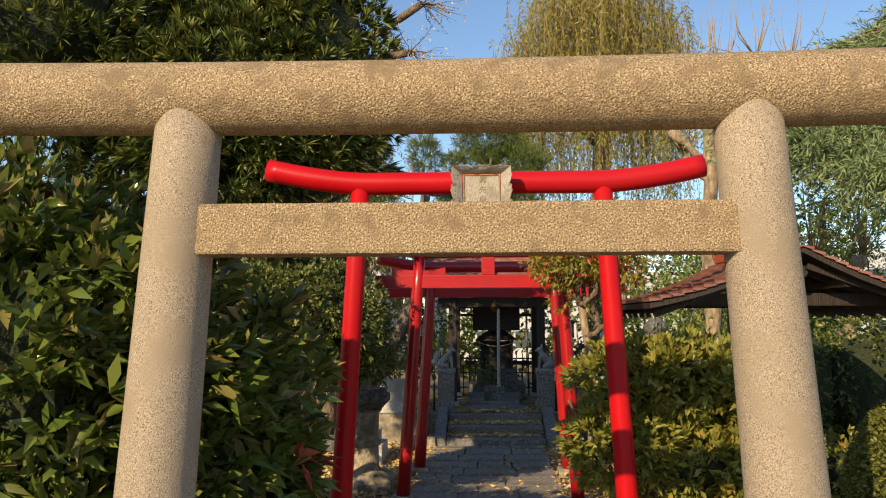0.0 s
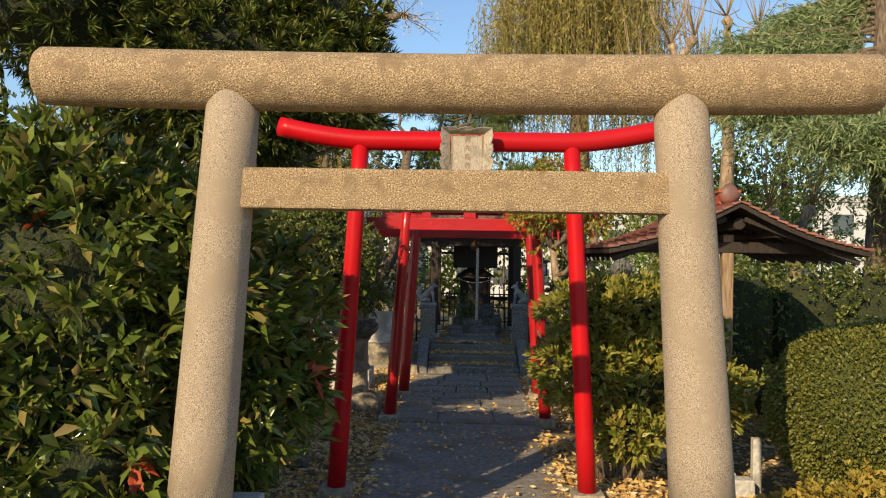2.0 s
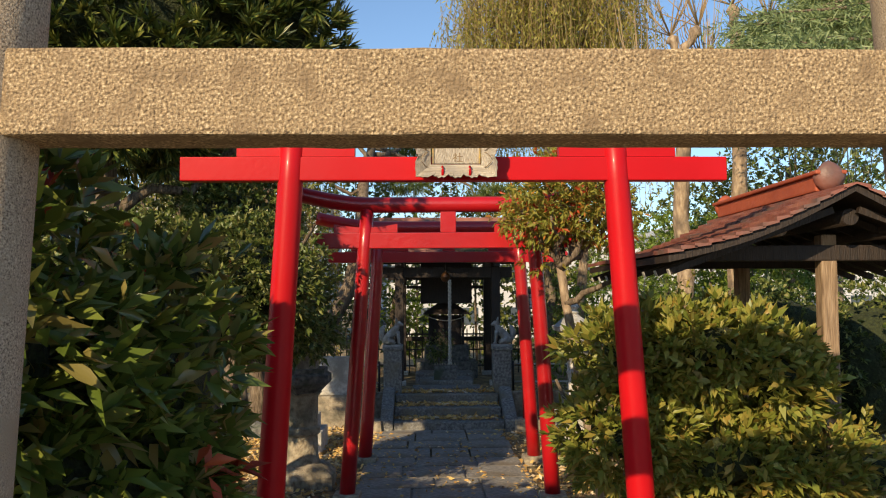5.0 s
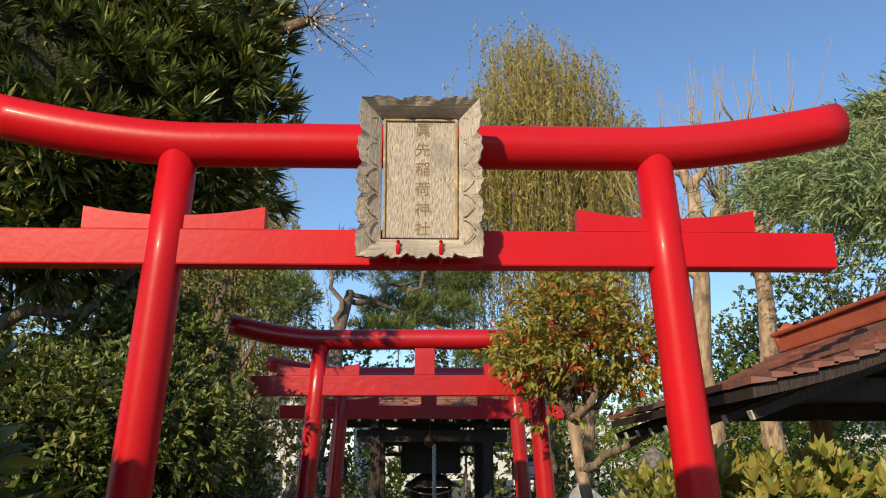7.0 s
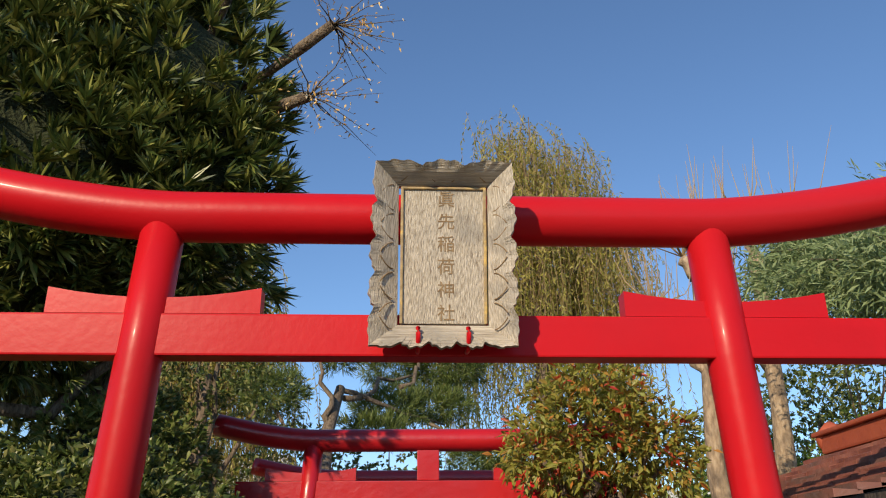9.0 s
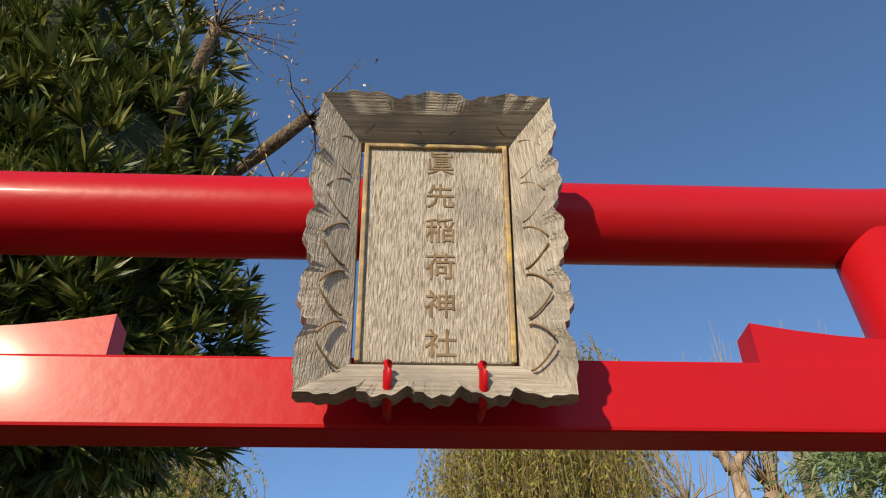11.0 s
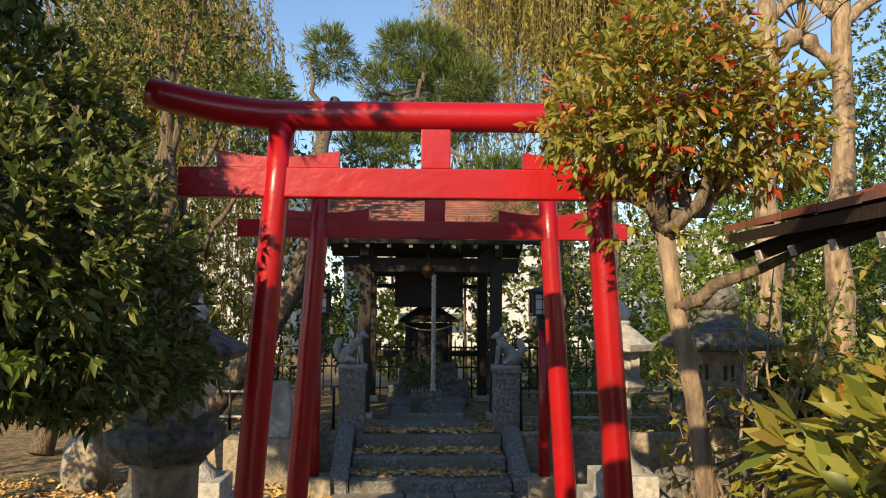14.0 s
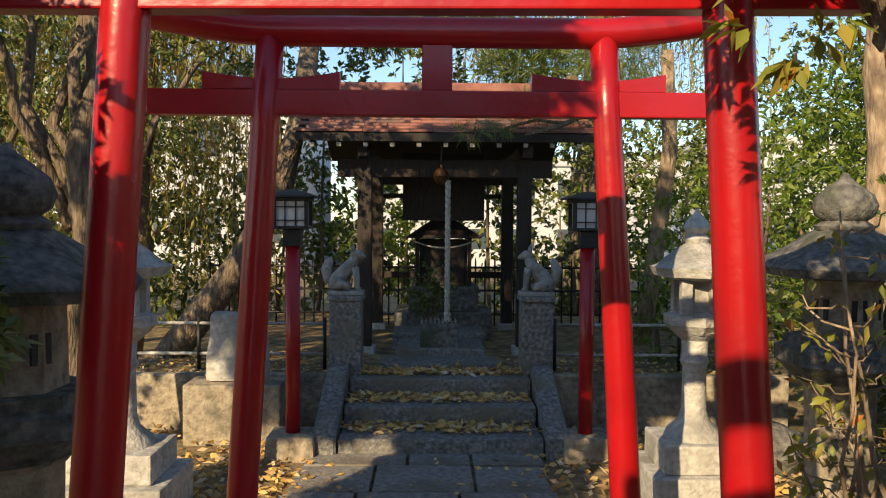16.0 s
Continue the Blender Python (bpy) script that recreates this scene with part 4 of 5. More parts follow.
    block(bm, xr - 0.09, xr + 0.09, y0 + 0.25, y1 - 0.15, zr + 0.112, zr + 0.135, 0.008)
    bm_object("ridge_cap", bm, RIDGE, g)
    for y in (y0 + 0.28, y1 - 0.2):
        bm = bmesh.new()
        bmesh.ops.create_icosphere(bm, subdivisions=2, radius=1)
        for v in bm.verts:
            k = 1 + 0.3 * noise.noise(v.co * 2.5)
            v.co = Vector((xr + v.co.x * 0.085 * k, y + v.co.y * 0.05, zr + 0.1 + v.co.z * 0.09 * k))
        bm_object("ridge_ornament", bm, ROOFCOPPER if y < 3.5 else RIDGE, g, True)
    return g


pavilion()


def signpost():
    g = empty("low_stone_marker", 2.6, 2.65)
    tagged(g, "small white stone marker by the pavilion post", "marker")
    bm = bmesh.new()
    block(bm, 2.68, 2.75, 2.7, 2.77, -0.05, 0.42, 0.01)
    block(bm, 2.42, 2.63, 2.5, 2.65, -0.05, 0.14, 0.015)
    bm_object("body", bm, STONE_PALE, g)


signpost()


# ---- plants ----
def shrub_glossy():
    g = empty("glossy_leaved_shrub", -1.75, 0.7)
    tagged(g, "dense evergreen shrub with glossy leaves, some red", "shrub")
    limbs("stem", [((-1.75 + 0.1 * k, 0.7 + 0.06 * k, -0.05), (-1.9 + RNG.uniform(-0.5, 0.6), 0.7 + RNG.uniform(-0.5, 0.6), 1.7), 0.05, 0.012, 0.12) for k in range(-4, 5)], BARK, g)
    blobs = [(-1.9, 0.45, 1.5, 0.8, 0.6, 0.95), (-2.3, 0.2, 0.95, 0.8, 0.6, 0.75), (-1.45, 0.9, 1.6, 0.62, 0.6, 0.8), (-1.3, 1.15, 1.0, 0.72, 0.6, 0.75),
             (-2.8, 0.5, 1.65, 0.85, 0.7, 1.05), (-1.65, 0.2, 0.7, 0.5, 0.45, 0.5), (-0.95, 1.55, 1.25, 0.42, 0.45, 0.7), (-3.5, 0.8, 1.4, 0.8, 0.8, 1.1),
             (-2.1, 0.75, 2.05, 0.75, 0.55, 0.5), (-2.9, 0.9, 2.2, 0.7, 0.5, 0.5), (-2.0, 0.9, 0.85, 0.9, 0.6, 0.7)]
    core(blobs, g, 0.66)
    crown("foliage", blobs, 5200, 7, 0.135, 0.046, L_PHOTINIA, g, spread=0.75, inner=0.6, lift=0.3, droop=0.22, red=0.014, red_mat=L_REDLEAF)
    rosettes("leaf_whorl", blobs, 1500, 8, 0.15, 0.046, L_PHOTINIA, g, 0.85)
    return g


shrub_glossy()


def strap_tree():
    g = empty("strap_leaved_evergreen_tree", -2.2, 4.2)
    tagged(g, "tall dense dark evergreen with long strap leaves", "tree")
    limbs("trunk", [((-2.2, 4.2, -0.05), (-2.1, 4.2, 4.8), 0.17, 0.06, 0.15)], BARK, g, 12)
    limbs("limb", [((-2.15, 4.2, 0.8 + 0.5 * k), (-2.15 + 1.3 * math.cos(k * 2.2), 4.2 + 1.1 * math.sin(k * 2.2), 1.5 + 0.5 * k), 0.05, 0.015, 0.2) for k in range(7)], BARK, g)
    blobs = [(-2.1, 4.3, 3.75, 1.5, 1.2, 1.15), (-2.3, 4.4, 3.35, 1.2, 0.9, 0.6), (-2.1, 4.4, 4.6, 1.2, 1.0, 0.95), (-1.0, 4.3, 3.68, 0.6, 0.55, 0.66),
             (-1.15, 4.15, 4.3, 0.68, 0.6, 0.75), (-3.4, 3.4, 4.2, 1.1, 0.9, 0.9), (-1.6, 4.2, 5.1, 0.8, 0.7, 0.65)]
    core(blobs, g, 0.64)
    rosettes("foliage", blobs, 7600, 20, 0.135, 0.019, L_YEW, g, 0.68)
    return g


strap_tree()


def dark_shrub():
    g = empty("dark_evergreen_shrub", -1.35, 4.0)
    tagged(g, "dark small-leaved evergreen shrub in shade", "shrub")
    limbs("stem", [((-1.4, 4.0, -0.05), (-1.2 + 0.3 * math.cos(k), 4.1 + 0.3 * math.sin(k), 1.6), 0.045, 0.012, 0.15) for k in range(5)], BARK, g)
    blobs = [(-1.2, 4.0, 1.85, 0.7, 0.5, 0.45), (-1.05, 4.3, 1.5, 0.55, 0.42, 0.26), (-1.9, 3.8, 1.9, 0.6, 0.5, 0.42), (-1.5, 3.7, 1.75, 0.5, 0.4, 0.3),
             (-1.04, 4.75, 1.75, 0.5, 0.42, 0.42), (-0.89, 4.85, 1.42, 0.42, 0.34, 0.24), (-1.3, 4.6, 2.25, 0.55, 0.45, 0.45), (-1.6, 4.6, 1.65, 0.35, 0.4, 0.4)]
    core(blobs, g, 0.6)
    crown("foliage", blobs, 6800, 8, 0.056, 0.022, L_EVER, g, spread=0.8, inner=0.45)
    # A brighter leaf colour stands in for sun on these low sprays.
    crown("sun_tinted_foliage", [(-1.05, 3.75, 1.47, 0.28, 0.2, 0.13), (-1.5, 3.55, 1.5, 0.3, 0.2, 0.15)], 170, 6, 0.06, 0.026, L_BRIGHT, g)


dark_shrub()


def azalea():
    g = empty("leafy_hedge_shrub", 1.75, 2.95)
    tagged(g, "yellow-green leafy shrub with dark twisted stems", "shrub")
    limbs("stem", [((1.63 + 0.05 * k, 2.95, -0.05), (1.6 + 0.3 * k, 2.95 + RNG.uniform(-0.3, 0.3), 1.2), 0.035, 0.01, 0.12) for k in range(-2, 4)], BARK, g)
    blobs = [(1.4, 2.85, 1.38, 0.42, 0.32, 0.28), (1.8, 2.75, 1.42, 0.42, 0.34, 0.26), (2.1, 2.75, 1.25, 0.35, 0.32, 0.3), (1.28, 2.8, 0.95, 0.38, 0.3, 0.32),
             (1.85, 2.75, 0.8, 0.42, 0.3, 0.3), (2.3, 2.9, 0.75, 0.4, 0.4, 0.35), (1.7, 2.8, 0.42, 0.28, 0.26, 0.2)]
    core(blobs, g, 0.42)
    rosettes("leaf_whorl", blobs, 900, 7, 0.095, 0.032, L_YELLOWGREEN, g, 0.8)
    crown("foliage", blobs, 1900, 7, 0.075, 0.03, L_YELLOWGREEN, g, spread=0.75, inner=0.4, lift=0.5, red=0.015, red_mat=L_AUTUMN)


azalea()


def near_spray():
    g = empty("broad_leaved_bush", 1.75, 3.9)
    tagged(g, "low bush of broad yellow-green leaves with red tips", "shrub")
    limbs("stem", [((1.7, 3.95, -0.05), (1.55 + 0.14 * k, 3.6 + 0.08 * k, 1.2), 0.02, 0.006, 0.08) for k in range(-1, 5)], BARK, g)
    crown("foliage", [(1.75, 3.75, 1.2, 0.4, 0.3, 0.3), (2.15, 3.9, 1.1, 0.35, 0.3, 0.3)], 230, 7, 0.08, 0.034, L_AUTUMN, g, spread=0.6, lift=0.5)


near_spray()


def turning_tree():
    g = empty("small_turning_tree", 1.62, 4.62)
    tagged(g, "small tree with yellow-green and red autumn leaves", "tree")
    pts = [(1.60, 4.62, -0.05), (1.52, 4.62, 0.5), (1.42, 4.6, 0.9), (1.37, 4.6, 1.3), (1.30, 4.6, 1.65), (1.26, 4.6, 1.95)]
    tube("trunk", pts, [0.055, 0.046, 0.04, 0.037, 0.034, 0.036], BARK_TAN, g, 12)
    lines = [((1.26, 4.6, 1.93), (1.27 + 0.42 * math.cos(k * 1.1), 4.6 + 0.35 * math.sin(k * 1.1), 2.3 + 0.07 * (k % 4)), 0.03, 0.008, 0.12) for k in range(8)]
    lines += [((1.30, 4.6, 1.65), (1.75, 4.3, 1.9), 0.03, 0.012, 0.06), ((1.4, 4.6, 1.0), (1.85, 4.4, 1.3), 0.015, 0.005, 0.1), ((1.45, 4.6, 0.75), (1.9, 4.5, 0.95), 0.012, 0.004, 0.1)]
    limbs("limb", lines, BARK, g)
    blobs = [(1.28, 4.6, 2.45, 0.46, 0.4, 0.36), (1.0, 4.55, 2.3, 0.25, 0.25, 0.2), (1.6, 4.55, 2.35, 0.28, 0.3, 0.28), (1.3, 4.6, 2.72, 0.3, 0.3, 0.18)]
    crown("foliage", blobs, 1500, 5, 0.055, 0.021, L_AUTUMN, g, spread=0.9, inner=0.25, red=0.05, red_mat=L_REDLEAF)
    crown("twig_foliage", [(1.75, 4.35, 1.35, 0.3, 0.2, 0.18), (1.65, 4.6, 0.85, 0.25, 0.2, 0.2), (1.15, 4.6, 1.98, 0.2, 0.15, 0.12)], 60, 6, 0.062, 0.027, L_AUTUMN, g)


turning_tree()


def twiggy_shrub():
    g = empty("twiggy_shrub", 2.0, 5.9)
    tagged(g, "sparse twiggy shrub with a few yellow-green leaves", "shrub")
    lines, P = [], []
    for k in range(16):
        a = Vector((1.98 + RNG.normal() * 0.06, 5.9 + RNG.normal() * 0.06, -0.05))
        b = Vector((2.0 + RNG.uniform(-0.35, 0.6), 5.9 + RNG.uniform(-0.45, 0.3), RNG.uniform(0.7, 1.9)))
        lines.append((a, b, 0.014, 0.004, 0.16))
        for j in range(7):
            c = a.lerp(b, RNG.uniform(0.35, 1.0))
            e = c + Vector((RNG.normal() * 0.2, RNG.normal() * 0.16, RNG.uniform(-0.05, 0.22)))
            lines.append((c, e, 0.005, 0.0015, 0.05))
            for q in range(5):
                P.append(np.array(c.lerp(e, RNG.uniform(0.4, 1.0))) + RNG.normal(size=3) * 0.02)
    limbs("branch", lines, BARK_TAN, g, 5)["kind"] = "stuff"
    P = np.array(P)
    blades("foliage", P, RNG.normal(size=P.shape) + np.array([0, 0, 0.3]), RNG.uniform(0.05, 0.085, len(P)), 0.03, L_AUTUMN, g)


twiggy_shrub()


def willow(x, y, top, spread_x, spread_y, strands, drop, label, fine=0.075, limb_from=0.5):
    g = empty("weeping_willow", x, y)
    tagged(g, label, "tree", group="weeping willows")
    limbs("trunk", [((x, y, -0.05), (x + 0.3, y, top * 0.62), 0.03 * top, 0.015 * top, 0.25)], BARK, g, 12)
    lines, P, D = [], [], []
    ends = []
    for k in range(38):
        a = k * 2.399
        r = math.sqrt((k + 0.5) / 38)
        end = (x + spread_x * r * math.cos(a) * 0.85, y + spread_y * r * math.sin(a) * 0.85, top * (1 - 0.22 * r * r) - RNG.uniform(0, top * 0.15))
        ends.append(end)
        lines.append(((x + 0.2, y, top * limb_from), end, 0.007 * top, 0.012, 0.3))
    limbs("limb", lines, BARK, g, 6)
    hang = []
    for k in range(strands):
        a, r = RNG.uniform(0, 2 * math.pi), math.sqrt(RNG.random())
        e = ends[int(RNG.integers(len(ends)))]
        px, py = e[0] + RNG.normal() * 0.11 * spread_x, e[1] + RNG.normal() * 0.11 * spread_y
        z = e[2] + 0.15 - abs(RNG.normal()) * top * 0.06
        ln = drop * RNG.uniform(0.22, 0.95)
        sway = RNG.normal(size=2) * 0.08 * ln
        n = int(ln / (fine * 0.62))
        u = np.arange(n) / n
        pts = np.stack([px + sway[0] * u + 0.12 * np.sin(u * 2 + a) * math.cos(a) + math.cos(a) * 0.3 * np.minimum(u * 4, 1), py + sway[1] * u + math.sin(a) * 0.3 * np.minimum(u * 4, 1), z + 0.12 * np.sin(np.minimum(u * 8, 3.14)) - ln * u], 1)
        P.append(pts)
        D.append(RNG.normal(size=(n, 3)) * 0.85 + np.array([0, 0, -1.0]))
        hang.append(([tuple(pts[i]) for i in range(0, n, max(1, n // 4))], [0.004] * len(range(0, n, max(1, n // 4)))))
    P, D = np.concatenate(P), np.concatenate(D)
    blades("foliage", P, D, fine * RNG.uniform(0.7, 1.3, len(P)), fine * 0.27, L_WILLOW, g, thin=True, droop=0.1)
    tubes("hanging_twig", hang, TWIG, g, 3)


willow(3.0, 17.0, 12.0, 2.75, 2.0, 1500, 5.2, "large weeping willow with yellowing hanging foliage", 0.12)
willow(-3.1, 12.6, 7.6, 1.7, 1.2, 800, 5.0, "weeping willow with grey-green hanging foliage", 0.09)


def pollard(x, y, h, r, knobs, label):
    g = empty("pollarded_tree", x, y)
    tagged(g, label, "tree", group="pollarded trees")
    pts = wander((x, y, -0.05), (x + 0.05, y, h), 9, 0.12)
    tube("trunk", pts, [r * (1.15 - 0.45 * k / 9) * RNG.uniform(0.9, 1.15) for k in range(10)], BARK_TAN, g, 14)
    arms, twigs = [], []
    for kx, ky, kz in knobs:
        end = Vector((x + kx, y + ky, kz))
        start = Vector((x + 0.03, y, min(h, kz - 0.25 - 0.4 * abs(kx))))
        p = wander(start, end, 6, 0.06)
        arms.append((p, [r * 0.6, r * 0.5, r * 0.55, r * 0.42, r * 0.55, r * 0.8, r * 0.35]))
        for q in range(13):
            w = Vector((RNG.normal() * 0.3, RNG.normal() * 0.25, RNG.uniform(0.3, 1.35)))
            b = end + w
            mid = end.lerp(b, 0.5) + Vector((w.x * 0.25, 0, -0.04))
            twigs.append(([end, mid, b], [0.011, 0.007, 0.002]))
    tubes("limb", arms, BARK_TAN, g, 10)
    tubes("shoot", twigs, TWIG, g, 4)


pollard(3.62, 9.0, 4.9, 0.115, ((-0.1, 0, 5.2), (0.45, 0.1, 4.75), (-0.55, -0.1, 4.55), (0.25, -0.1, 5.3), (0.4, 0.1, 4.3), (-0.3, 0.1, 4.2)), "pollarded tree with pale flaking bark and bare shoots")
pollard(4.45, 9.2, 5.3, 0.12, ((0.0, 0, 5.7), (0.75, 0.1, 4.95), (-0.4, 0.1, 4.9), (0.5, 0, 5.5), (-0.35, 0, 4.3)), "pollarded tree with knobbly limbs and bare shoots")
pollard(4.9, 7.6, 2.3, 0.13, ((-0.35, 0, 2.55), (0.3, 0.1, 2.6)), "short pollarded stump with long bare shoots")


def old_trunk(name, pts, radii, mat, label):
    g = empty(name, pts[0][0], pts[0][1])
    tagged(g, label, "tree")
    tube("trunk", pts, radii, mat, g, 14)
    return g


def leaning_pine():
    g = old_trunk("leaning_pine_tree", [(-2.25, 10.6, -0.05), (-1.75, 10.5, 0.6), (-1.3, 10.4, 1.15), (-0.95, 10.5, 1.8), (-0.8, 10.9, 2.6), (-0.8, 11.6, 3.6), (-0.7, 12.2, 4.3)],
                  [0.16, 0.14, 0.13, 0.12, 0.11, 0.09, 0.07], BARK, "black pine with leaning scaly trunk and needle pads")
    lines = [((-0.8, 11.6, 3.6), (-1.0, 11.8, 4.75), 0.05, 0.02, 0.2), ((-0.7, 12.2, 4.2), (0.4, 13.5, 4.8), 0.05, 0.02, 0.3), ((-0.7, 12.2, 4.3), (0.9, 13.6, 4.0), 0.045, 0.015, 0.3),
             ((0.2, 13.0, 4.5), (0.8, 13.9, 5.6), 0.04, 0.015, 0.3), ((-0.8, 11.4, 3.3), (-1.7, 11.6, 4.0), 0.04, 0.015, 0.3), ((0.6, 13.0, 3.9), (1.6, 12.6, 3.3), 0.03, 0.012, 0.2)]
    limbs("limb", lines, BARK, g)
    pads = [(0.45, 14.0, 5.6, 0.75, 0.6, 0.35), (0.0, 14.0, 5.0, 0.6, 0.5, 0.3), (1.0, 14.0, 5.05, 0.75, 0.6, 0.35), (-0.75, 12.0, 4.85, 0.32, 0.32, 0.34), (0.75, 13.8, 4.35, 0.7, 0.5, 0.28),
            (0.0, 13.2, 4.2, 0.6, 0.5, 0.28), (-1.6, 11.6, 4.1, 0.5, 0.4, 0.28), (1.5, 12.6, 3.4, 0.6, 0.4, 0.25), (-0.2, 12.6, 3.75, 0.55, 0.4, 0.22)]
    crown("needles", pads, 2600, 16, 0.15, 0.012, L_PINE, g, spread=0.7, inner=0.3, thin=True, lift=0.6, droop=0.0)
    return g


leaning_pine()


def pine_branch():
    g = empty("overhanging_pine_branch", 2.85, 9.9)
    tagged(g, "pale leaning trunk with pine branch above the roof", "tree")
    tube("trunk", [(2.55, 11.4, 0.3), (2.62, 11.2, 1.2), (2.7, 11.0, 2.3), (2.6, 10.8, 3.2)], [0.09, 0.085, 0.075, 0.06], BARK_TAN, g, 12)
    limbs("limb", [((2.6, 10.8, 2.75), (1.2, 10.0, 2.32), 0.035, 0.012, 0.12), ((1.7, 10.3, 2.5), (0.75, 9.95, 2.35), 0.02, 0.008, 0.1), ((2.0, 10.4, 2.6), (1.9, 9.9, 3.0), 0.02, 0.008, 0.1)], BARK, g)
    crown("needles", [(0.72, 9.95, 2.33, 0.17, 0.15, 0.06), (0.95, 9.98, 2.42, 0.2, 0.15, 0.06), (1.45, 10.15, 2.6, 0.35, 0.2, 0.12), (2.0, 10.2, 3.0, 0.5, 0.35, 0.2)], 210, 18, 0.13, 0.006, L_PINE, g, spread=0.7, inner=0.2, thin=True, lift=-0.1, droop=0.1)


pine_branch()


def cedar():
    g = empty("feathery_conifer", 5.3, 5.4)
    tagged(g, "feathery pale green conifer with drooping sprays", "tree")
    limbs("trunk", [((5.3, 6.0, -0.05), (5.3, 6.0, 7.0), 0.16, 0.05, 0.2)], BARK, g, 12)
    lines, P, D = [], [], []
    for k in range(105):
        z = 1.7 + 4.9 * ((k * 0.618) % 1)
        a = k * 2.399
        ln = 2.5 * (1 - 0.35 * (z - 2.6) / 4.2) * RNG.uniform(0.7, 1.0)
        s, e = Vector((5.3, 6.0, z)), Vector((5.3 + ln * math.cos(a), 6.0 + ln * 0.9 * math.sin(a), z + RNG.uniform(-0.35, 0.2)))
        lines.append((s, e, 0.03, 0.006, 0.15))
        for j in range(85):
            u = RNG.uniform(0.1, 1.0)
            c = s.lerp(e, u)
            d = Vector((RNG.normal() * 0.5 + math.cos(a), RNG.normal() * 0.5 + math.sin(a), RNG.normal() * 0.35 - 0.3)).normalized()
            n = 16
            v = np.arange(n) / n
            L = RNG.uniform(0.3, 0.65)
            pts = np.array(c)[None] + np.array(d)[None] * (v * L)[:, None] - np.array([0, 0, 1.0])[None] * (0.3 * L * v ** 2)[:, None]
            P.append(pts)
            D.append(np.array(d)[None] * 0.8 + RNG.normal(size=(n, 3)) * 0.6)
    limbs("limb", lines, BARK, g, 5)
    P, D = np.concatenate(P), np.concatenate(D)
    blades("sprays", P, D, RNG.uniform(0.08, 0.14, len(P)), 0.017, L_CEDAR, g, thin=True, droop=0.1)


cedar()


def round_bush():
    g = empty("clipped_round_bush", 3.2, 2.3)
    tagged(g, "dense clipped round hedge bush of tiny leaves", "bush")
    # Solid filler body, coloured dark as the shade between the leaves.
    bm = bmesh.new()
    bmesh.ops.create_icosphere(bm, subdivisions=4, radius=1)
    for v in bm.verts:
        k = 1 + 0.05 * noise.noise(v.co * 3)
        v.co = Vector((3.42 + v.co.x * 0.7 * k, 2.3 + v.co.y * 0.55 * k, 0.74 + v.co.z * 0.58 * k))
    bm_object("shade_core", bm, HEDGE_CORE, g)
    U = unit(RNG.normal(size=(34000, 3)))
    k = 1 + 0.03 * np.sin(U[:, 0] * 9) + RNG.uniform(-0.06, 0.02, len(U))
    P = np.array([3.42, 2.3, 0.74]) + U * np.array([0.78, 0.62, 0.65]) * k[:, None]
    blades("foliage", P, U + RNG.normal(size=U.shape) * 0.7, RNG.uniform(0.024, 0.036, len(U)), 0.017, L_BOX, g, droop=0.05, thin=True)
    limbs("stem", [((3.42, 2.3, -0.05), (3.42, 2.3, 0.5), 0.05, 0.03, 0.03)], BARK, g)


round_bush()


def low_hedge(name, blobs, tufts, per, length, width, mat, label, inner=0.4, cat="hedge"):
    g = empty(name, blobs[0][0], blobs[0][1])
    tagged(g, label, cat)
    for b in blobs:
        limbs("stem", [((b[0], b[1], -0.05), (b[0] + RNG.uniform(-0.2, 0.2), b[1], b[2] + b[5] * 0.4), 0.04, 0.01, 0.1)], BARK, g, 6)
    if blobs[0][1] < 9:
        core(blobs, g, 0.5 if inner < 0.6 else 0.72)
    crown("foliage", blobs, tufts, per, length, width, mat, g, spread=0.8, inner=inner, thin=blobs[0][1] > 7)
    return g


low_hedge("yellow_ground_shrub", [(2.95, 1.2, 0.25, 0.5, 0.4, 0.3), (3.6, 1.3, 0.27, 0.6, 0.4, 0.32), (2.6, 1.6, 0.12, 0.3, 0.25, 0.2)], 2200, 6, 0.05, 0.024, L_YELLOW, "low shrub of yellow autumn leaves", cat="shrub")
low_hedge("dark_garden_hedge", [(3.3 + 0.9 * k, 7.6, 0.95, 0.75, 0.6, 0.9) for k in range(5)], 1900, 7, 0.07, 0.03, L_EVER, "dense dark green hedge behind the pavilion")
low_hedge("clipped_garden_hedge", [(3.45 + 0.75 * k, 5.5, 1.05, 0.62, 0.5, 0.85) for k in range(5)], 2600, 7, 0.06, 0.027, L_EVER, "dense dark green hedge beside the pavilion", inner=0.75)
low_hedge("bright_garden_bushes", [(3.0, 9.6, 1.5, 0.75, 0.5, 0.8), (2.5, 10.4, 0.9, 0.6, 0.4, 0.6), (4.2, 10.0, 2.2, 0.9, 0.6, 1.0), (3.9, 9.8, 0.8, 0.8, 0.5, 0.8), (5.2, 10.2, 1.6, 0.9, 0.6, 1.2)], 1700, 7, 0.085, 0.03, L_BRIGHT, "bright sunlit green bushes beside the shrine", cat="bush")
low_hedge("bright_bamboo_grass", [(4.2, 11.2, 1.6, 1.2, 0.7, 1.5), (3.2, 12.4, 1.5, 0.8, 0.6, 1.3), (5.6, 11.4, 1.9, 1.2, 0.8, 1.6), (6.8, 11.0, 2.0, 1.2, 0.8, 1.8)], 2600, 7, 0.11, 0.026, L_BRIGHT, "bright green leafy screen in sun")
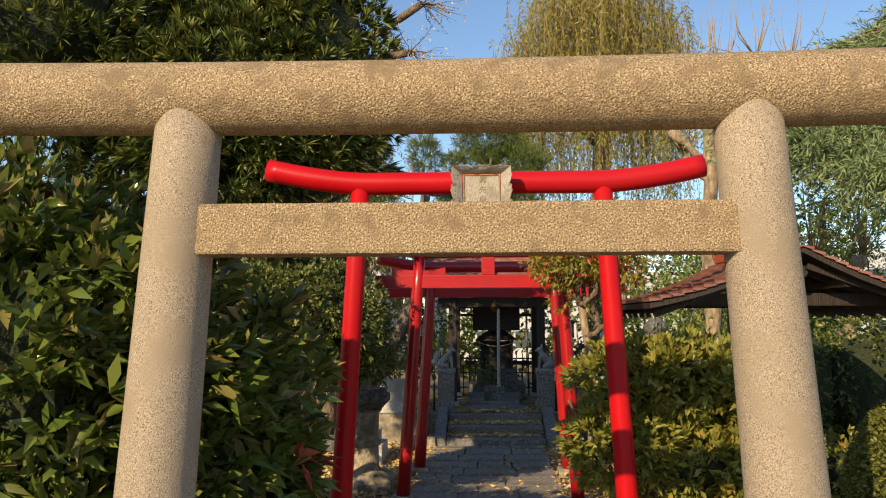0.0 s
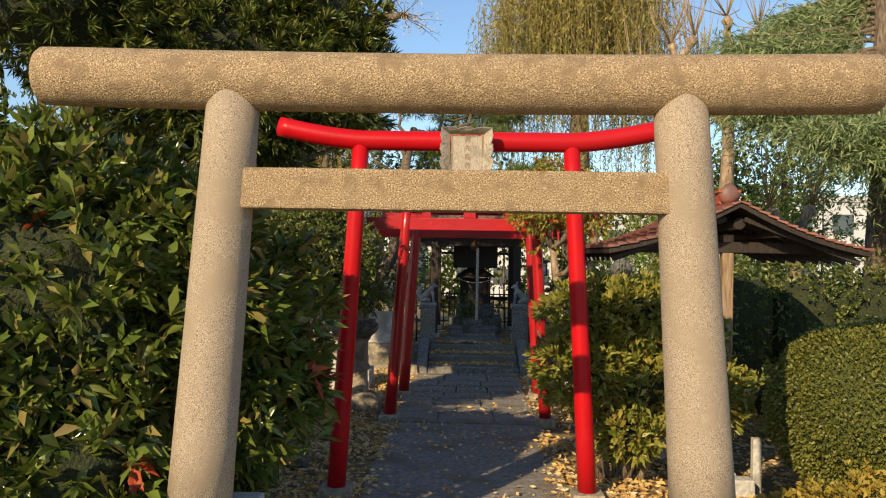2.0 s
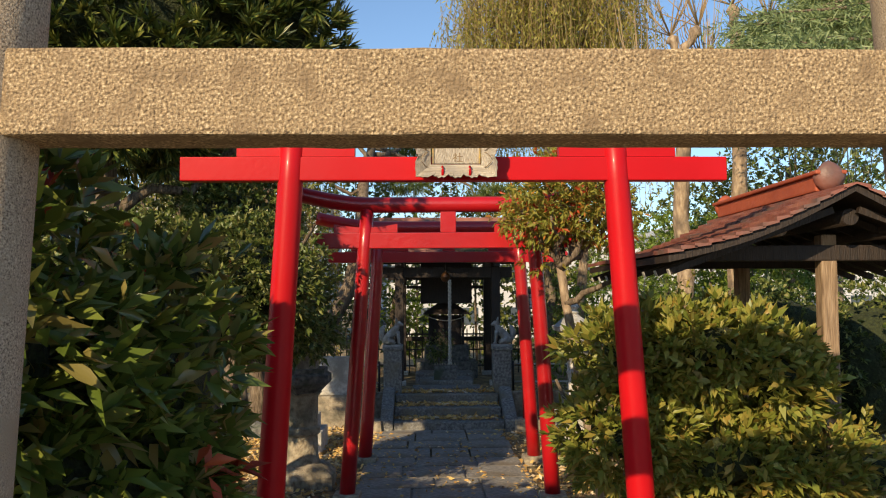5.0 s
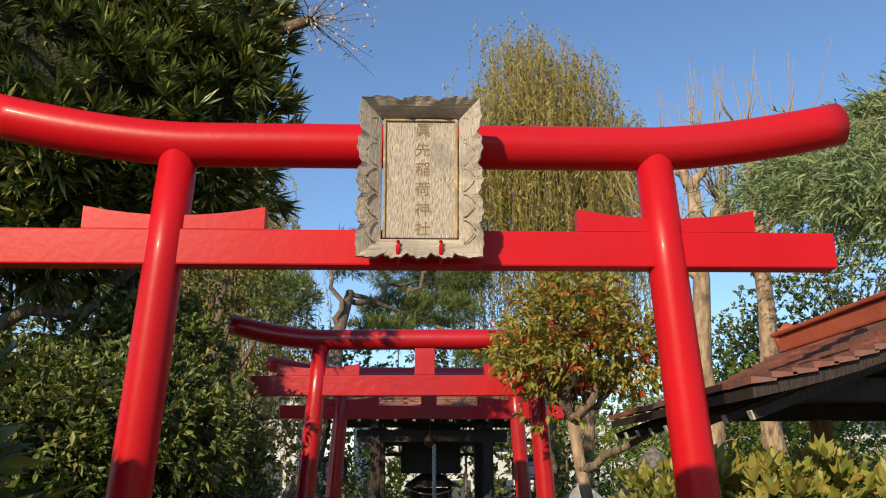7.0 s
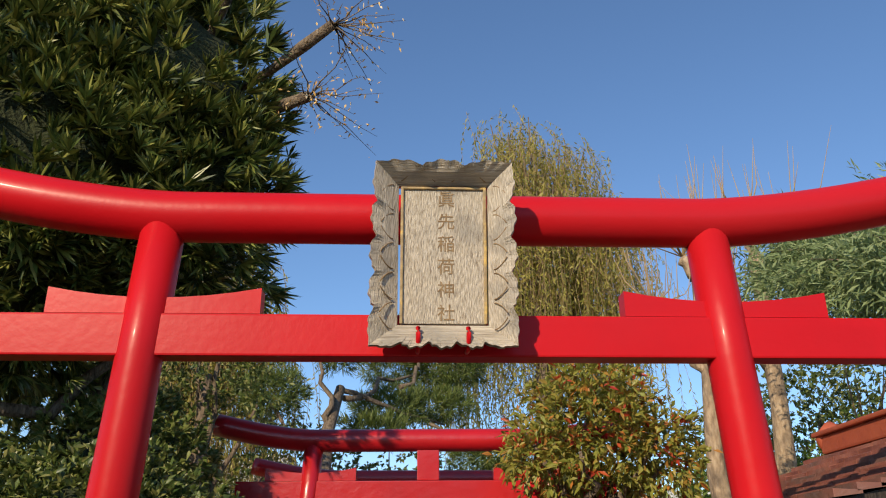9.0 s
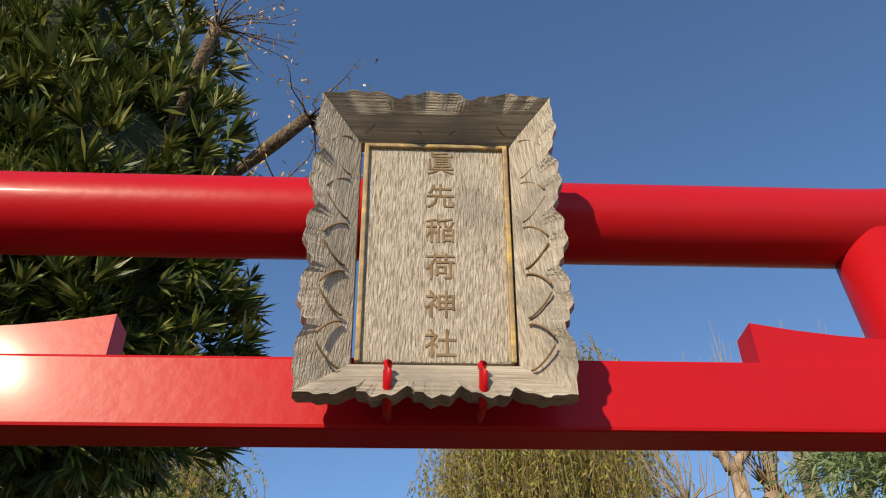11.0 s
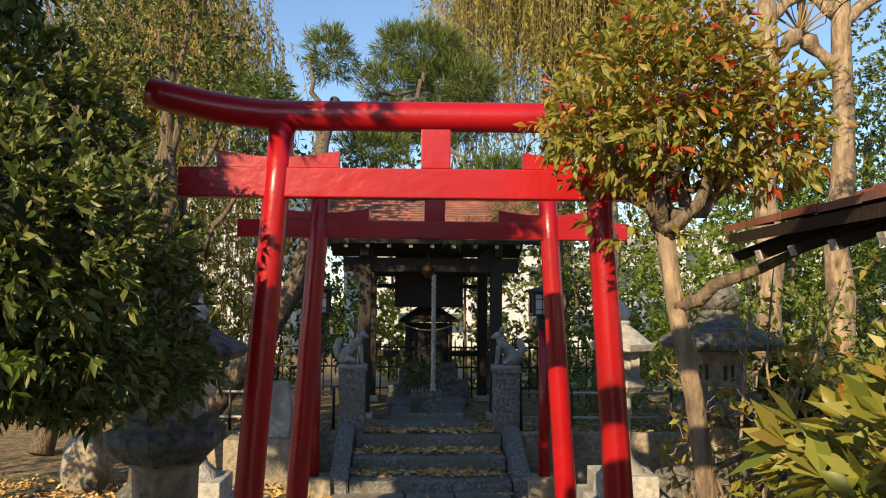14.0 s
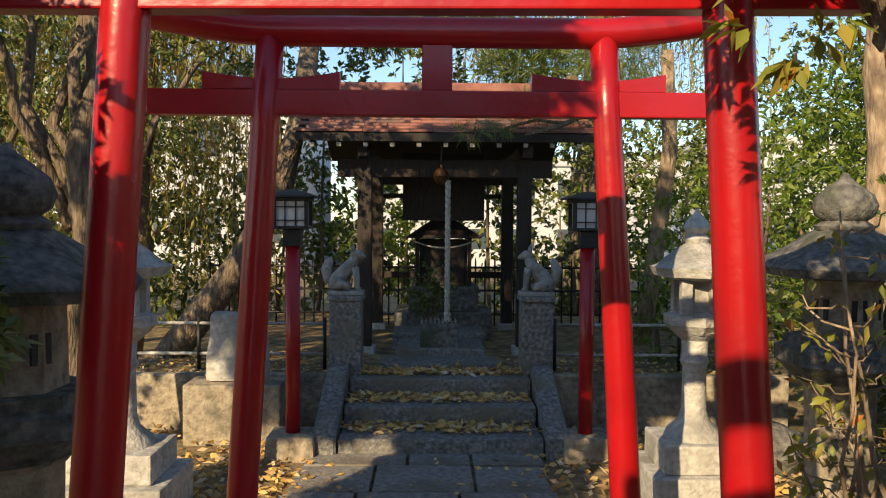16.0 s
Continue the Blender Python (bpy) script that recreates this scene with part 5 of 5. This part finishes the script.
low_hedge("broad_leaf_plants", [(2.6, 5.6, 0.5, 0.4, 0.3, 0.4), (3.6, 4.6, 0.4, 0.5, 0.4, 0.4)], 240, 6, 0.09, 0.035, L_YELLOWGREEN, "low yellow-green plants under the pavilion", cat="plant")


def evergreen(x, y, h, blobs, tufts, mat, label, length=0.07, width=0.032, per=7):
    g = empty("evergreen_tree", x, y)
    tagged(g, label, "tree", group="evergreen trees")
    limbs("trunk", [((x, y, -0.05), (x + 0.1, y, h * 0.8), 0.13, 0.05, 0.3)], BARK, g, 10)
    limbs("limb", [((x, y, h * 0.35), (b[0], b[1], b[2]), 0.05, 0.015, 0.3) for b in blobs], BARK, g, 6)
    crown("foliage", blobs, tufts, per, length, width, mat, g, spread=0.9, inner=0.35, thin=y > 9)


evergreen(-1.9, 8.6, 4.6, [(-1.9, 8.6, 4.0, 0.8, 0.8, 0.7), (-1.3, 8.8, 3.4, 0.55, 0.6, 0.5), (-2.5, 8.4, 3.3, 0.8, 0.7, 0.7), (-1.6, 8.6, 4.5, 0.5, 0.5, 0.4), (-2.9, 8.6, 4.3, 0.8, 0.8, 0.7), (-1.15, 9.0, 2.8, 0.4, 0.4, 0.3)], 1500, L_EVER, "small-leaved evergreen tree, sunlit grey-green leaves", 0.06, 0.028)
evergreen(-3.9, 6.9, 4.0, [(-3.9, 6.9, 2.1, 1.0, 0.8, 1.1), (-3.3, 6.8, 3.1, 0.9, 0.7, 0.8), (-4.8, 6.6, 2.8, 1.1, 0.8, 1.3)], 1500, L_EVER, "dark evergreen tree in shade behind the shrubs", 0.075, 0.034)
evergreen(-3.6, 10.6, 4.2, [(-3.2, 10.6, 3.0, 1.1, 0.8, 0.7), (-2.4, 10.8, 2.5, 0.7, 0.6, 0.4), (-4.2, 10.6, 3.6, 1.0, 0.8, 0.8), (-3.3, 10.4, 1.9, 0.9, 0.6, 0.4)], 1300, L_EVER, "dark spreading evergreen tree behind lanterns")
evergreen(-3.6, 13.5, 3.6, [(-3.6, 13.5, 2.4, 1.2, 0.8, 1.3), (-2.2, 13.6, 1.7, 0.9, 0.6, 1.0), (-5.0, 13.4, 2.2, 1.2, 0.8, 1.3)], 700, L_EVER, "dense evergreen tree beyond the fence", 0.09, 0.04)
evergreen(-0.4, 14.6, 2.9, [(-0.5, 14.6, 1.5, 0.6, 0.5, 0.7), (0.1, 14.7, 1.1, 0.5, 0.5, 0.6)], 420, L_BRIGHT, "leafy green shrub tree seen through the shrine", 0.08, 0.036)
evergreen(2.6, 14.4, 3.6, [(2.5, 14.4, 2.2, 0.7, 0.6, 0.9), (1.9, 14.6, 0.9, 0.5, 0.5, 0.5), (3.6, 14.6, 2.6, 1.0, 0.7, 1.0)], 700, L_EVER, "evergreen tree behind the shrine fence", 0.08, 0.036)
evergreen(6.6, 12.6, 5.0, [(6.4, 12.6, 3.6, 1.3, 0.9, 1.2), (7.6, 12.0, 4.6, 1.5, 1.0, 1.3), (5.3, 12.9, 3.2, 0.9, 0.7, 0.9)], 2600, L_EVER, "broad evergreen tree with dense crown", 0.09, 0.04)
evergreen(-5.5, 14.5, 5.0, [(-6.0, 14.5, 2.0, 2.0, 1.0, 2.0), (-8.5, 13.5, 2.4, 2.0, 1.0, 2.2), (-4.0, 15.0, 1.3, 1.2, 0.8, 1.2)], 1800, L_EVER, "dense evergreen tree at the garden edge", 0.12, 0.055)
low_hedge("background_tree_row", [(-2.6 + 1.3 * k, 15.6, 2.9 + 0.35 * (k % 3), 0.95, 0.6, 1.2) for k in range(5)] + [(5.2, 15.2, 2.6, 1.2, 0.7, 1.2), (7.2, 14.6, 2.8, 1.4, 0.8, 1.3)], 2300, 6, 0.12, 0.055, L_EVER, "row of dense evergreen crowns closing off the garden", cat="trees")
low_hedge("background_hedge", [(-3.5 + 1.5 * k, 16.2, 1.0 + 0.25 * (k % 3), 1.0, 0.7, 1.2 + 0.2 * (k % 2)) for k in range(9)], 2800, 6, 0.14, 0.07, L_EVER, "tall dense green hedge closing off the garden")


def bare_branch():
    g = empty("bare_branch_tree", -1.9, 5.2)
    tagged(g, "bare knobbly branches with fine twigs and pale leaves", "tree")
    arms, twigs, P = [], [], []
    arms.append((wander((-1.9, 5.2, -0.05), (-1.2, 4.6, 4.2), 8, 0.25), [0.1, 0.09, 0.08, 0.07, 0.06, 0.05, 0.045, 0.04, 0.035]))
    for e in ((-0.16, 3.85, 4.55), (-0.28, 3.95, 4.15), (-0.62, 3.7, 5.0)):
        arms.append((wander((-1.2, 4.6, 4.2), e, 6, 0.07), [0.035, 0.03, 0.026, 0.026, 0.028, 0.036, 0.03]))
        for q in range(20):
            a = Vector(e)
            b = a + Vector((RNG.uniform(-0.15, 0.42), RNG.normal() * 0.2, RNG.uniform(-0.22, 0.25)))
            twigs.append((wander(a, b, 4, 0.05), [0.005, 0.004, 0.003, 0.002, 0.001]))
            for j in range(9):
                P.append(np.array(a.lerp(b, RNG.uniform(0.4, 1))) + RNG.normal(size=3) * 0.03)
    tubes("limb", arms, BARK, g, 8)
    tubes("twig", twigs, BARK, g, 4)
    P = np.array(P)
    blades("pale_leaves", P, RNG.normal(size=P.shape) + np.array([0, 0, -0.5]), 0.03, 0.012, L_FALLEN, g)


bare_branch()


# ---- distance ----
def far_building(x0, x1, y, h, floors, cols, label):
    g = empty("distant_building", (x0 + x1) / 2, y)
    tagged(g, label, "building", group="distant buildings")
    bm = bmesh.new()
    block(bm, x0, x1, y, y + 8, -0.1, h, 0.05)
    block(bm, x0 - 0.1, x1 + 0.1, y - 0.1, y + 8.1, h, h + 0.3, 0.05)
    bm_object("wall", bm, WALLWHITE, g)
    for f in range(floors):
        for c in range(cols):
            x = x0 + (x1 - x0) * (c + 0.25) / cols
            z = h * (f + 0.35) / floors
            boxes("window", [(x, x + (x1 - x0) * 0.5 / cols, y - 0.04, y + 0.05, z, z + h * 0.4 / floors, 0.01)], GLASSDARK, g)


far_building(-16, -3.5, 27, 5.0, 2, 7, "white low building behind the garden trees")
far_building(-2.0, 9.0, 31, 3.4, 2, 7, "pale house behind the shrine")
far_building(11, 26, 34, 4.5, 2, 8, "grey-white building beyond the hedge")


# ---- leaf litter, flagstones ----
def litter(name, n, xs, ys, zf, size, label, keep=lambda x, y: True):
    P = []
    while len(P) < n:
        x, y = RNG.uniform(*xs), RNG.uniform(*ys)
        if keep(x, y) and noise.noise((x * 1.1, y * 1.1, 3.0)) + RNG.uniform(-0.5, 0.5) > -0.12:
            P.append((x, y, zf(x, y) + RNG.uniform(0.012, 0.03)))
    P = np.array(P)
    D = RNG.normal(size=P.shape) * np.array([1, 1, 0.18])
    ob = blades(name, P, D, size * RNG.uniform(0.6, 1.3, n), size * 0.5, L_FALLEN, None, fold=0.15, droop=0.0, thin=n > 5000)
    tagged(ob, label, "leaves", kind="stuff")


litter("fallen_leaves", 16000, (-4.5, 5.5), (1.0, 9.4), lambda x, y: 0.0, 0.065, "yellow and brown fallen leaves on the earth", lambda x, y: not -0.3 < x < 1.1)
litter("verge_leaves", 3600, (1.12, 2.6), (-0.8, 4.4), lambda x, y: 0.0, 0.06, "golden fallen leaves along the path verge")
litter("shrub_leaves", 1500, (-1.4, -0.36), (0.4, 5.0), lambda x, y: 0.0, 0.06, "golden fallen leaves below the glossy shrub")
litter("garden_leaves", 5200, (-4.2, -0.5), (5.0, 9.3), lambda x, y: 0.0, 0.065, "golden fallen leaves among the lanterns")
litter("path_leaves", 1400, (-0.45, 1.2), (-4.0, 8.6), lambda x, y: 0.012, 0.055, "scattered dry leaves on the paved path")
litter("step_leaves", 1500, (-0.2, 1.18), (8.67, 9.8), lambda x, y: 0.128 * (1 + min(2, int((y - 8.66) / 0.39))), 0.065, "dry leaves lying on the stone steps", lambda x, y: (y - 8.66) % 0.39 > 0.14)
litter("terrace_leaves", 900, (-2.1, 3.1), (9.6, 10.7), lambda x, y: 0.37, 0.05, "dry leaves on the terrace", lambda x, y: not -0.1 < x < 1.1)


def flagstones():
    share = {}
    y, row = 5.0, 0
    while y < 8.5:
        x = -0.4 + (0.0 if row % 2 else -0.02)
        widths = ((0.5, 0.62, 0.46), (0.68, 0.42, 0.48), (0.4, 0.6, 0.58))[row % 3]
        d = (0.52, 0.44)[row % 2]
        for w in widths:
            key = (w, d)
            if key not in share:
                bm = bmesh.new()
                block(bm, -w / 2 + 0.01, w / 2 - 0.01, -d / 2 + 0.01, d / 2 - 0.01, -0.03, 0.0, 0.008)
                me = bpy.data.meshes.new("flagstone")
                bm.to_mesh(me), bm.free()
                me.materials.append(PAVING)
                share[key] = me
            ob = new("flagstone", share[key])
            ob.matrix_basis = pose(x + w / 2, y + d / 2, 0.03 + RNG.uniform(-0.004, 0.004), RNG.uniform(-0.4, 0.4), RNG.uniform(-0.4, 0.4), 0)
            attach(ob, path_base)
            x += w
        y += d
        row += 1


flagstones()
